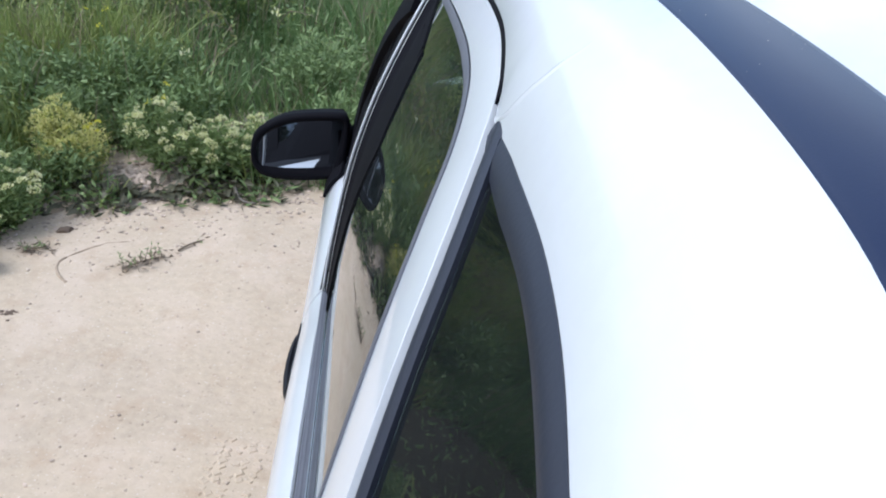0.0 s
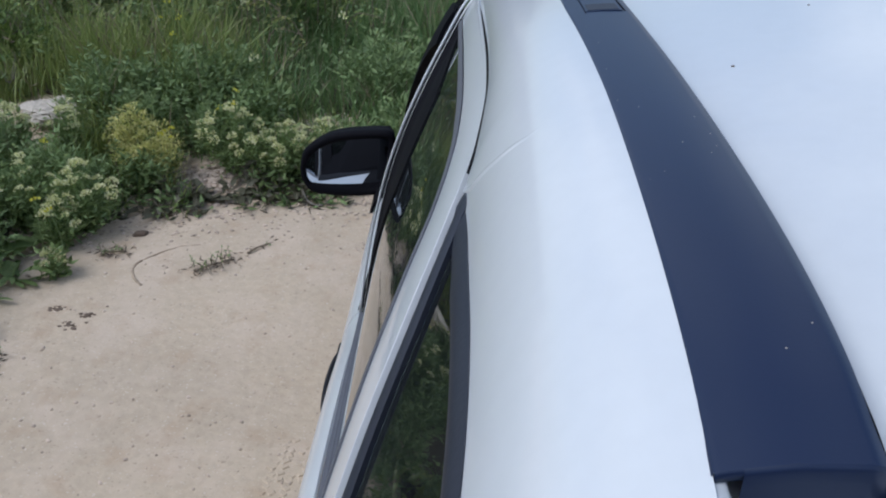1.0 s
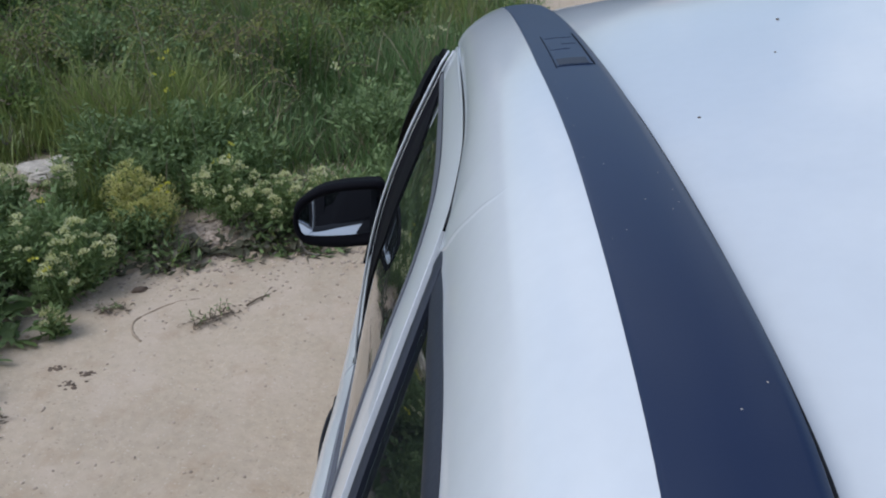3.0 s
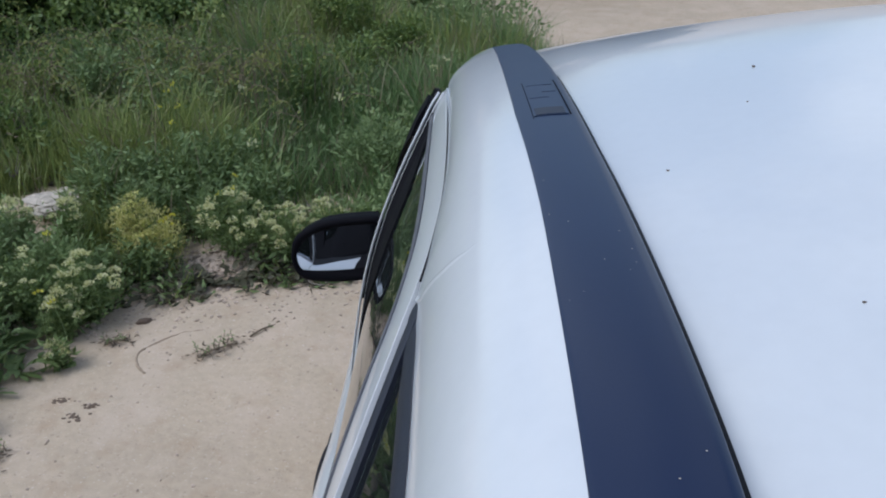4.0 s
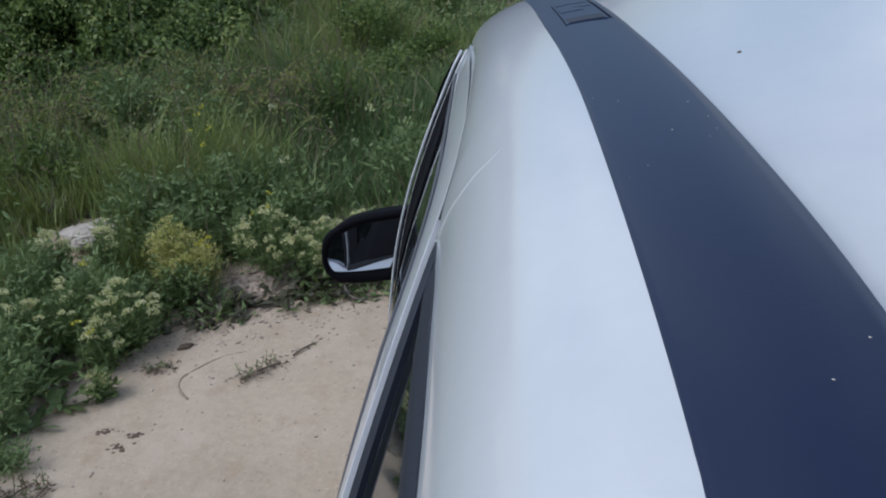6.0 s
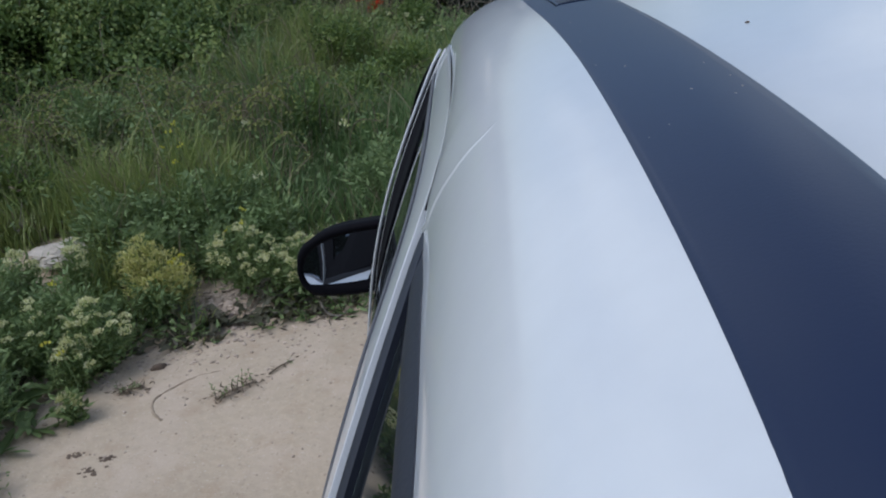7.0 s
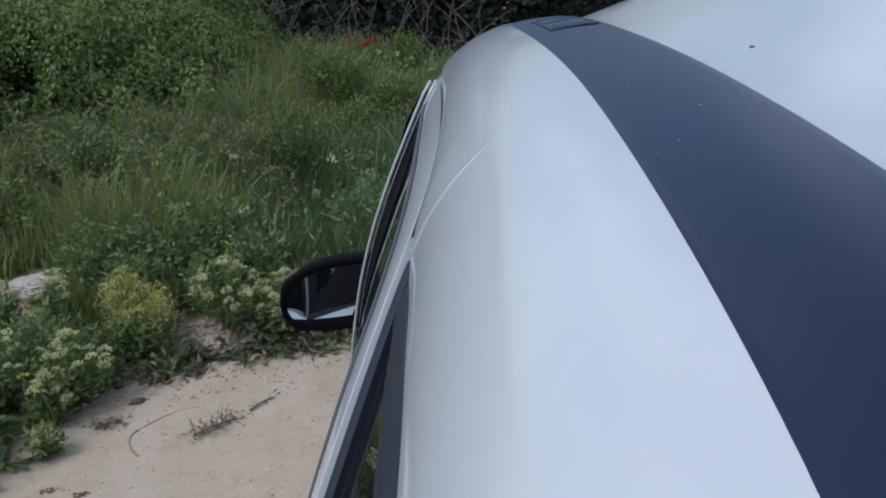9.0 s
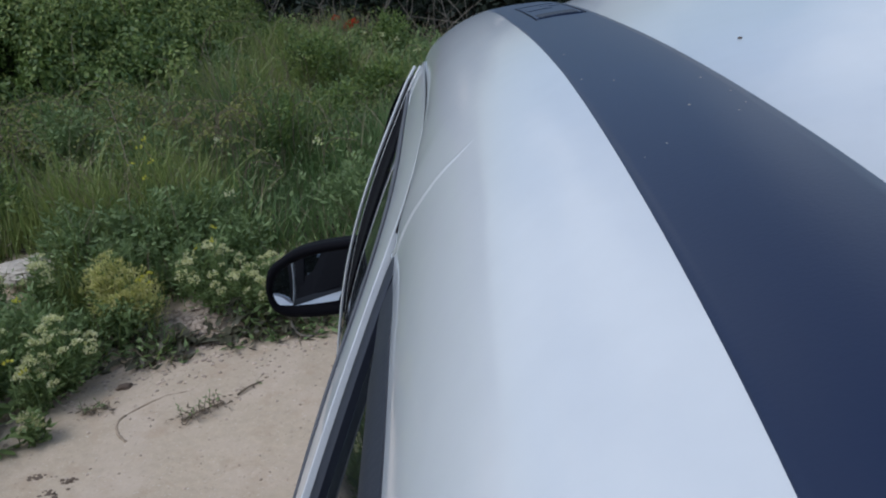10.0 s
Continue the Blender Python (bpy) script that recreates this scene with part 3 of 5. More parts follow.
    prof = [(0.6252, -0.006), (0.6252, 0.0004), (0.6246, 0.0012), (0.6226, 0.0020), (0.613, 0.0040), (0.604, 0.0058), (0.588, 0.0070), (0.584, 0.0062), (0.5818, 0.003), (0.5808, -0.003), (0.5806, -0.012)]

    def strip_row(y, drop=0.0, back=0.0):
        wide = strip_wide(y)
        k = float(strip_rise(max(y, -1.372))) / 0.0062
        return [(s * (x + wide * np.clip((x - 0.60) / 0.02, 0, 1) - strip_in(y) * np.clip((0.60 - x) / 0.015, 0, 1)), y + back * (1 + 14.0 * (0.602 - x)), float(roof_at(x, max(y, -1.372))) + (h * k if h > 0 else h) - (drop if h > -0.003 else 0)) for x, h in prof]

    P = [strip_row(y) for y in ys[:0:-1]]
    P.append(strip_row(-1.372, 0.0, -0.0042))
    strip = grid("roof_strip", P, STRIP, car, "dark blue-grey satin plastic roof strip")
    # drop face below the rear edge, and the thin outer lip that overhangs beside it
    edge = P[-1]
    ex = [abs(q[0]) for q in edge][::-1]
    ey, ez = [q[1] for q in edge][::-1], [q[2] for q in edge][::-1]
    for name, xs, drop in (("end_cap", np.linspace(0.5775, 0.6185, 12), ((0, 0), (-0.0008, -0.0006), (-0.0013, -0.002), (-0.0014, -0.006), (-0.0012, -0.030))),
                           ("end_lip", np.linspace(0.6185, 0.6262, 5), ((0, 0), (-0.0006, -0.0006), (-0.0008, -0.002), (-0.0006, -0.0035), (0.008, -0.0036)))):
        P = []
        for x in xs:
            turn_in = 0.004 * max(0.0, (0.582 - x) / 0.005) ** 2 if name == "end_cap" else 0.0
            P.append([(s * x, float(np.interp(x, ex, ey)) + turn_in + dy, max(float(np.interp(x, ex, ez)), z_roof) + dz) for dy, dz in drop])
        grid(name, P, STRIP, strip, "dark end face of the strip" if name == "end_cap" else "")
    # painted channel of the roof behind the strip
    P = [[(s * x, y, float(roof_z(y)) - 0.010 + (0.0092 if x > 0.62 else 0.0)) for x in (0.578, 0.60, 0.6185, 0.6225, 0.6262)] for y in np.linspace(-2.28, -1.366, 40)]
    grid("roof_channel", P, PAINT, car)
    # cover flap over the rack mount
    P = [[(s * x, y, strip_top(x, y) + 0.0002) for x in np.linspace(0.5905, 0.6150, 6)] for y in np.linspace(-0.917, -0.782, 10)]
    flap = grid("cover_flap", P, STRIP, strip, "small cover flap", 0.001)
    for xa, xb, ya, yb in ((0.5925, 0.6135, -0.915, -0.893), (0.5995, 0.6135, -0.855, -0.834), (0.5925, 0.603, -0.832, -0.818), (0.5925, 0.6135, -0.800, -0.786)):
        P = [[(s * x, y, strip_top(x, y) + 0.0008) for x in np.linspace(xa, xb, 4)] for y in np.linspace(ya, yb, 4)]
        grid("flap_recess", P, RUBBER if ya < -0.9 else STRIP, flap, "dark recessed grip" if ya < -0.9 else "", 0.0004)
    for xa, xb, ya, yb in ((0.5886, 0.5896, -0.918, -0.776), (0.6153, 0.6159, -0.922, -0.782), (0.5886, 0.6159, -0.7807, -0.7799)):
        P = [[(s * x, y, strip_top(x, y) + 0.0003) for x in (xa, xb)] for y in np.linspace(ya, yb, 8)]
        grid("flap_gap", P, MATT_BLACK, flap, "", 0.0002)
    # joint beside the strip
    P = [[(s * (x - strip_in(y)), y, float(roof_at(x, y)) - 0.012 + 0.066 * (1 - ((x - strip_in(y)) / 0.6) ** 2) + 0.0021 + 0.0014 * float(np.clip((y + 1.25) / 0.2, 0, 1))) for x in (0.5766 + 0.0006 * float(np.clip((y + 1.3) / 0.5, 0, 1)), 0.578, 0.5805)] for y in np.linspace(-1.46, -0.7, 56)]
    grid("roof_joint", P, BLACK, strip, "", 0.0006)
    wing_mirror(s)
    for y in (0.55, -1.95):
        wheel(s, y)
    # head and tail lamps
    P = [[(s * (0.40 + 0.19 * u), 1.28 - 0.30 * u ** 2 + 0.004, 0.66 + 0.13 * w - 0.02 * u * (1 - w)) for w in np.linspace(0, 1, 6)] for u in np.linspace(0, 1, 10)]
    grid("headlight", P, CLEAR, car, "clear headlight lens", 0.01)
    P = [[(s * (0.60 + 0.135 * u), -2.565 + 0.12 * u ** 2, 0.85 + 0.25 * w) for w in np.linspace(0, 1, 6)] for u in np.linspace(0, 1, 8)]
    grid("tail_light", P, RED_LAMP, car, "red tail light lens", 0.012)


def wing_mirror(s):
    """Black housing with a recessed mirror, on the front corner of the door."""
    outline = [(0.0, 0.38), (0.02, 0.56), (0.06, 0.68), (0.13, 0.77), (0.30, 0.895), (0.48, 0.955), (0.70, 0.99), (0.9, 1.0), (0.98, 0.95), (1.0, 0.8), (0.985, 0.4), (0.95, 0.12), (0.85, 0.05), (0.5, 0.0), (0.2, 0.02), (0.09, 0.08), (0.02, 0.22)]
    face = [(0.06, 0.40), (0.107, 0.555), (0.23, 0.715), (0.446, 0.83), (0.70, 0.88), (0.895, 0.89), (0.93, 0.85), (0.905, 0.555), (0.85, 0.217), (0.81, 0.15), (0.48, 0.145), (0.16, 0.185), (0.085, 0.26)]
    ring = spline(outline + outline[:1], 65)[:-1]
    pane = spline(face + face[:1], 65)[:-1]
    x1, w, z0, h = 0.976, 0.172, 0.936, 0.130
    cx, cz = 0.55, 0.5

    def loop(scale, y, low=0.0, shape=ring):
        return [(s * (x1 - w * (cx + (u - cx) * scale)), y, z0 + h * (cz + (v - cz) * scale) - low) for u, v in shape]

    rows = [loop(0.985, 0.054, 0.002, pane), loop(1.0, 0.0, 0, pane), loop(1.0, -0.004, 0, 0.75 * pane + 0.25 * ring), loop(1.0, -0.006, 0, 0.4 * pane + 0.6 * ring), loop(0.985, -0.003), loop(1.0, 0.006), loop(0.985, 0.018, 0.003), loop(0.935, 0.057, 0.010), loop(0.78, 0.076, 0.021), loop(0.55, 0.09, 0.03), loop(0.3, 0.10, 0.034), loop(0.03, 0.103, 0.035)]
    P = np.array(rows).transpose(1, 0, 2)
    housing = grid("wing_mirror", P, MATT_BLACK, car, "black plastic wing mirror housing", 0.0, wrap=True)

    def glass(scale):
        """Slightly convex, turned a little inwards and up."""
        out = []
        for x, y, z in loop(scale, 0.0, 0, pane):
            dx, dz = abs(x) - 0.882, z - 1.0
            out.append((x, 0.026 - 0.235 * dx + 0.294 * dz + (dx * dx + dz * dz) / 4.0, z))
        return out

    rows = [glass(k) for k in (0.01, 0.3, 0.6, 1.01)]
    grid("mirror_glass", np.array(rows).transpose(1, 0, 2), MIRROR, housing, "silvered mirror glass", 0.0, wrap=True)
    # arm of the mirror
    arm, f = tube_mesh(spline([(s * 0.83, 0.055, 0.985), (s * 0.81, 0.06, 0.985), (s * 0.795, 0.06, 0.99)], 6), 0.034, 12)
    part("mirror_arm", arm, f, MATT_BLACK, housing)
    # black foot of the mirror on the door's shoulder
    P = [[(s * (abs(low_point(y, z, 1)[0]) + 0.007), y, z) for z in np.linspace(0.935, float(belt(y)) + 0.004, 7)] for y in np.linspace(-0.06, 0.10, 12)]
    grid("mirror_foot", P, MATT_BLACK, housing, "", 0.006)
    # opaque black sheet added over the front window, stands in for dark glass
    plate = [(-0.43, 1.004), (-0.30, 0.998), (0.06, 0.978), (0.085, 0.988), (0.03, 1.07), (-0.05, 1.165), (-0.12, 1.225), (-0.20, 1.285), (-0.28, 1.345), (-0.36, 1.392), (-0.43, 1.418)]
    v = [tuple(p) for p in on_side(plate, 0.006, s)] + [tuple(p) for p in on_side(plate, -0.004, s)]
    n = len(plate)
    part("corner_plate", v, [tuple(range(n)), tuple(range(2 * n - 1, n - 1, -1))] + [(i, (i + 1) % n, n + (i + 1) % n, n + i) for i in range(n)], MATT_BLACK, housing, "", False)


def wheel(s, y):
    n = 40
    prof = [(0.20, -0.08), (0.285, -0.085), (0.30, -0.06), (0.305, 0.0), (0.30, 0.06), (0.285, 0.085), (0.20, 0.08)]
    P = [[(s * (0.755 + w), y + r * math.cos(a), 0.305 + r * math.sin(a)) for r, w in prof] for a in np.linspace(0, 2 * math.pi, n)]
    tyre = grid("wheel", P, TYRE, car, "black rubber tyre")
    P = [[(s * (0.755 + w), y + r * math.cos(a), 0.305 + r * math.sin(a)) for r, w in ((0.205, 0.078), (0.195, 0.06), (0.17, 0.045), (0.08, 0.055), (0.0, 0.06))] for a in np.linspace(0, 2 * math.pi, n)]
    grid("rim", P, ALLOY, tyre, "grey alloy rim", 0.006)


side_of_car(-1)
side_of_car(1)

# roof panel, windscreen, bonnet, rear
ROOF_X = np.linspace(-0.5795, 0.5795, 41)
P = [[(x, y, float(roof_at(x, y)) - 0.012 + 0.066 * (1 - (x / 0.6) ** 2)) for x in ROOF_X] for y in np.linspace(-2.28, -0.24, 90)]
grid("roof_panel", P, PAINT, car, "", 0.003)
P = []
for u in np.linspace(0, 1, 24):
    y, z = -0.245 + 0.80 * u, 1.425 + 0.045 - 0.45 * u + 0.035 * math.sin(math.pi * u)
    half = 0.60 + 0.12 * u
    P.append([(half * k, y - 0.16 * k * k * (0.3 + 0.7 * u), z - 0.05 * k * k) for k in np.linspace(-1, 1, 25)])
grid("windscreen", P, GLASS, car, "dark tinted windscreen", 0.005)
P = []
for u in np.linspace(0, 1, 24):
    y = 0.47 + 0.83 * u
    half = 0.80 * float(taper(y))
    P.append([(half * k, y - 0.10 * k * k * u, float(belt(y)) + 0.045 * (1 - k * k) - 0.006 - 0.02 * u * u) for k in np.linspace(-1, 1, 25)])
grid("bonnet", P, PAINT, car, "", 0.003)
P = []
for u in np.linspace(0, 1, 16):
    z = 0.72 - 0.48 * u
    P.append([(0.60 * k, 1.30 + 0.05 * math.sin(math.pi * min(1, u * 1.2)) - 0.11 * k * k, z) for k in np.linspace(-1, 1, 25)])
grid("front_bumper", P, PAINT, car, "", 0.004)
P = []
for u in np.linspace(0, 1, 14):
    y, z = -2.28 - 0.20 * u, 1.455 - 0.36 * u
    P.append([((0.58 + 0.10 * u) * k, y + 0.10 * k * k, z - 0.05 * k * k) for k in np.linspace(-1, 1, 21)])
grid("rear_window", P, GLASS, car, "dark tinted rear window", 0.005)
P = []
for u in np.linspace(0, 1, 18):
    z = 1.09 - 0.85 * u
    P.append([(0.75 * k, -2.49 - 0.09 * math.sin(math.pi * min(1.0, 0.25 + u)) + 0.09 * k * k, z) for k in np.linspace(-1, 1, 21)])
grid("tailgate", P, PAINT, car, "", 0.004)
for s in (-1, 1):
    P = [[(s * (0.585 + 0.18 * u + 0.02 * v), -2.27 + 0.42 * v - 0.20 * u, 1.43 + 0.02 * v - 0.33 * u) for v in np.linspace(0, 1, 8)] for u in np.linspace(0, 1, 10)]
    grid("rear_pillar", P, PAINT, car, "", 0.004)
P = [[(x, y, 0.30) for x in np.linspace(-0.79, 0.79, 8)] for y in np.linspace(-2.5, 1.25, 12)]
grid("floor_pan", P, BLACK, car, "", 0.02)
P = [[(0.70 * k, 0.15 + 0.38 * u, 0.80 + 0.16 * math.sin(math.pi * (0.2 + 0.5 * u))) for k in np.linspace(-1, 1, 15)] for u in np.linspace(0, 1, 8)]
grid("dashboard", P, BLACK, car, "", 0.02)


def seat(x, y, half):
    rows = []
    for u, yy, z, th in ((0, 0.30, 0.42, 0.10), (0.2, 0.25, 0.50, 0.14), (0.45, -0.10, 0.48, 0.14), (0.55, -0.20, 0.55, 0.12), (0.8, -0.30, 0.95, 0.10), (0.9, -0.33, 1.10, 0.06), (1, -0.34, 1.20, 0.05)):
        w = half * (1.0 if u < 0.85 else 0.45)
        rows.append([(x + w * math.copysign(abs(math.cos(a)) ** 0.5, math.cos(a)), y + yy + 0.5 * th * math.sin(a) * (1 if u > 0.5 else 0.3), z + th * math.sin(a) * (0.5 if u < 0.5 else 0.15)) for a in np.linspace(0, 2 * math.pi, 17)])
    grid("seat", rows, CLOTH, car, "dark cloth seat")


for sx in (-0.36, 0.36):
    seat(sx, -0.35, 0.25)
    seat(sx, -1.2, 0.30)

# ---- plants ----


def unit(v):
    return v / (np.linalg.norm(v, axis=-1, keepdims=True) + 1e-9)


def leaves(at, along, length, width, fold=0.25):
    """Folded four-corner leaves: at the base points, along the directions."""
    at, along = np.asarray(at, float), unit(np.asarray(along, float))
    n = len(at)
    length = np.broadcast_to(length, n)[:, None]
    width = np.broadcast_to(width, n)[:, None]
    r = unit(rng.normal(size=(n, 3)) + np.array((0, 0, 0.6)))
    side = unit(np.cross(along, r))
    up = np.cross(side, along)
    mid = at + along * length * 0.45 - up * width * fold
    v = np.stack([at, mid + side * width * 0.5, at + along * length - up * width * fold * 0.6, mid - side * width * 0.5], 1).reshape(-1, 3)
    f = np.arange(4 * n).reshape(-1, 4)
    return v, f


def blades(at, lean_to, length, width):
    """Grass blades of three joints that bend over."""
    at = np.asarray(at, float)
    n = len(at)
    L = np.broadcast_to(length, n)[:, None]
    W = np.broadcast_to(width, n)[:, None]
    out = unit(np.c_[lean_to, np.zeros(n)])
    bend = np.hypot(lean_to[:, 0], lean_to[:, 1])[:, None]
    side = np.c_[-out[:, 1], out[:, 0], np.zeros(n)]
    turn = rng.uniform(0, 2 * np.pi, n)
    side = np.c_[np.cos(turn), np.sin(turn), np.zeros(n)]
    rows = []
    for u, w in ((0.0, 0.8), (0.4, 1.0), (0.75, 0.65)):
        c = at + out * L * bend * u ** 2 + np.array((0, 0, 1.0)) * L * (u - 0.35 * bend * u ** 2)
        rows += [c - side * W * w * 0.5, c + side * W * w * 0.5]
    rows.append(at + out * L * bend + np.array((0, 0, 1.0)) * L * (1 - 0.35 * bend))
    v = np.stack(rows, 1).reshape(-1, 3)
    base = 7 * np.arange(n)[:, None]
    quads = np.concatenate([base + np.array((0, 1, 3, 2)), base + np.array((2, 3, 5, 4))])
    tris = base + np.array((4, 5, 6))
    return v, quads.tolist() + tris.tolist()


def merge(pieces):
    verts, faces, o = [], [], 0
    for v, f in pieces:
        v = np.asarray(v, float)
        verts.append(v)
        faces += [[i + o for i in q] for q in (f.tolist() if isinstance(f, np.ndarray) else f)]
        o += len(v)
    return np.concatenate(verts), faces


def quick_mesh(name, verts, faces, mat, smooth=False):
    me = bpy.data.meshes.new(name)
    me.from_pydata(np.asarray(verts, float).tolist(), [], faces if isinstance(faces, list) else faces.tolist())
    if smooth:
        me.polygons.foreach_set("use_smooth", [True] * len(me.polygons))
    me.materials.append(mat)
    return me


def stuff(name, verts, faces, mat, label, category):
    return tagged(new(name, quick_mesh(name, verts, faces, mat)), label, category, kind="stuff")


def plant_part(name, piece, mat, parent, label="", kind=""):
    ob = new(name, quick_mesh(name, *piece, mat))
    return tagged(child(ob, parent), label=label, kind=kind)


def ball(n, r, flat=1.0, shell=0.5):
    d = unit(rng.normal(size=(n, 3)))
    d[:, 2] = np.abs(d[:, 2]) * flat
    return d * (r * rng.uniform(shell, 1.0, n) ** 0.6)[:, None]


def stems_of(base, tips, radius=0.0022):
    out = []
    for t in tips:
        mid = 0.5 * (base + t) + np.array((*rng.normal(0, 0.012, 2), 0.02))
        out.append(tube_mesh([base + np.array((*rng.normal(0, 0.012, 2), 0)), mid, t], radius, 3, 0.5))
    return joined(out)


def shrub(x, y, r, h, leaf_mat, flower_mat, n_leaf, n_head, label, leaf_len=0.035, leaf_w=0.012, head=0.021, category="shrub", group="", petal=0.009):
    """A bushy herb: stems, leaves round them, and flower heads of many small petals at the tips."""
    z = float(height(x, y))
    thing = tagged(empty("flowering_herb" if n_head else "leafy_herb", x, y, z), label, category, group)
    base = np.array((x, y, z))
    n_stem = max(10, int(260 * r))
    a = rng.uniform(0, 2 * np.pi, n_stem)
    q = np.sqrt(rng.uniform(0, 1, n_stem))
    tips = base + np.c_[r * q * np.cos(a), r * q * np.sin(a), h * (1 - 0.45 * q ** 2) * rng.uniform(0.75, 1.08, n_stem)]
    v, f = stems_of(base, tips)
    k = rng.integers(0, n_stem, n_leaf)
    u = rng.uniform(0.12, 0.97, n_leaf) ** 0.7
    at = base + (tips[k] - base) * u[:, None] + rng.normal(0, 0.018, (n_leaf, 3))
    at[:, 2] = np.maximum(at[:, 2], z + 0.005)
    d = np.c_[rng.normal(0, 1, (n_leaf, 2)), rng.normal(0.25, 0.55, n_leaf)] + unit((tips[k] - base) * np.array((1, 1, 0.3))) * 0.8
    blade = leaves(at, d, rng.uniform(0.6, 1.25, n_leaf) * leaf_len, rng.uniform(0.7, 1.3, n_leaf) * leaf_w)
    plant_part("stalk", (v, f), leaf_mat, thing, "", "stuff")
    plant_part("foliage", blade, leaf_mat, thing, "", "stuff")
    if n_head:
        heads = []
        for i in range(3):
            b = ball(46, head, 0.8, 0.3)
            heads.append(quick_mesh("flower_head", *leaves(b, b + np.array((0, 0, 0.01)), petal, petal * 0.9, 0.1), flower_mat))
        order = np.argsort(-tips[:, 2] + rng.normal(0, 0.03, n_stem))[:n_head]
        for i, t in enumerate(tips[order]):
            ob = new("flower_head", heads[i % 3])
            ob.matrix_world = Matrix.LocRotScale(Vector(t), Euler((rng.normal(0, 0.3), rng.normal(0, 0.3), rng.uniform(0, 6.28))), Vector((1, 1, 1)) * rng.uniform(0.7, 1.35))
            ob.parent, ob.matrix_parent_inverse = thing, Matrix.Translation((-x, -y, -z))
            tagged(ob, label="small clustered flower head" if i == 0 else "")
    return thing


def rosette(x, y, r, n, leaf_mat, label, lift=0.5, width=0.32):
    """Broad leaves that spread from one foot."""
    z = float(height(x, y))
    thing = tagged(empty("broadleaf_weed", x, y, z), label, "weed", "weeds at the edge of the sand")
    for i in range(n):
        a = 2.4 * i + rng.normal(0, 0.45)
        L = r * rng.uniform(0.45, 1.15)
        rise = lift * rng.uniform(0.2, 1.5)
        c = np.array((math.cos(a), math.sin(a), 0.0))
        sd = np.array((-math.sin(a), math.cos(a), 0.0))
        curl, wave = rng.normal(0, 0.35), rng.uniform(0, 6)
        foot = np.array((x, y, z + 0.006)) + np.r_[rng.normal(0, 0.12 * r, 2), 0]
        verts, faces = [], []
        for u in np.linspace(0, 1, 7):
            p = foot + c * L * u + sd * curl * L * u * u + np.array((0, 0, 1.0)) * L * (rise * u - rise * 0.8 * u * u)
            w = L * width * (0.10 + math.sin(math.pi * min(1, u * 0.93 + 0.03)) ** 0.8) * (1 + 0.3 * math.sin(15 * u + wave)) * 0.5
            verts += [p - sd * w + np.array((0, 0, 0.35 * w)), p, p + sd * w + np.array((0, 0, 0.35 * w * math.cos(wave)))]
        for k in range(6):
            for j in range(2):
                q = 3 * k + j
                faces.append((q, q + 1, q + 4, q + 3))
        plant_part("leaf", (verts, faces), leaf_mat, thing)
    return thing


def stalk_flower(x, y, z, mat, label, petals=18, size=0.016, spread=0.02, stem_mat=None):
    """One slim stalk that ends in a few blossoms."""
    g = float(height(x, y))
    z = max(z, g + 0.12)
    thing = tagged(empty("wild_flower", x, y, g), label, "flower", "wild flowers in the grass")
    foot = (x + rng.normal(0, 0.03), y + rng.normal(0, 0.03), g - 0.01)
    v, f = tube_mesh(spline([foot, (0.5 * (x + foot[0]) + 0.01, y, 0.5 * (z + g)), (x, y, z)], 6), 0.0025, 4, 0.6)
    plant_part("stem", (v, f), HERB, thing)
    b = ball(petals, spread, 1.3, 0.2)
    plant_part("blossom", leaves(np.array((x, y, z)) + b, b + np.array((0, 0, 0.008)), size, size * 0.9, 0.1), mat, thing, "bright petals")


# named plants near the edge of the sand
CREAM = "bushy herb with cream-white flower heads beside the sand"
for x, y, r, h, nl, nh in ((-1.56, 1.87, 0.14, 0.27, 1100, 30), (-1.36, 1.85, 0.15, 0.25, 1300, 26), (-1.22, 1.88, 0.12, 0.23, 900, 18),
                           (-2.00, 1.46, 0.12, 0.25, 1000, 26), (-2.04, 1.33, 0.08, 0.18, 600, 14), (-2.16, 1.82, 0.09, 0.29, 800, 12),
                           (-2.40, 1.82, 0.11, 0.24, 900, 12), (-2.22, 1.42, 0.13, 0.27, 1200, 12), (-2.34, 1.36, 0.11, 0.26, 900, 9)):
    shrub(x, y, r, h, BLUE_HERB, WHITE_FLOWER, nl, nh, CREAM, leaf_len=0.028, leaf_w=0.009, head=0.017, petal=0.008, group="cream-flowered herbs")
shrub(-2.01, 1.14, 0.04, 0.10, BLUE_HERB, WHITE_FLOWER, 220, 9, "small low herb with cream-white flower heads", head=0.016, group="cream-flowered herbs")
shrub(-1.90, 1.82, 0.125, 0.29, YELLOW_HERB, YELLOW_HERB, 3200, 60, "rounded yellow-green bush of fine feathery leaves", leaf_len=0.026, leaf_w=0.005, head=0.024)
shrub(-1.88, 1.76, 0.15, 0.22, HERB, HERB, 1500, 0, "green herb at the foot of the yellow bush", leaf_len=0.03, leaf_w=0.008, category="herb", group="green herbs")
shrub(-1.78, 1.76, 0.07, 0.26, YELLOW_HERB, YELLOW_FLOWER, 700, 4, "yellow-green herb with small yellow flowers", leaf_len=0.026, leaf_w=0.004, head=0.009, petal=0.006)
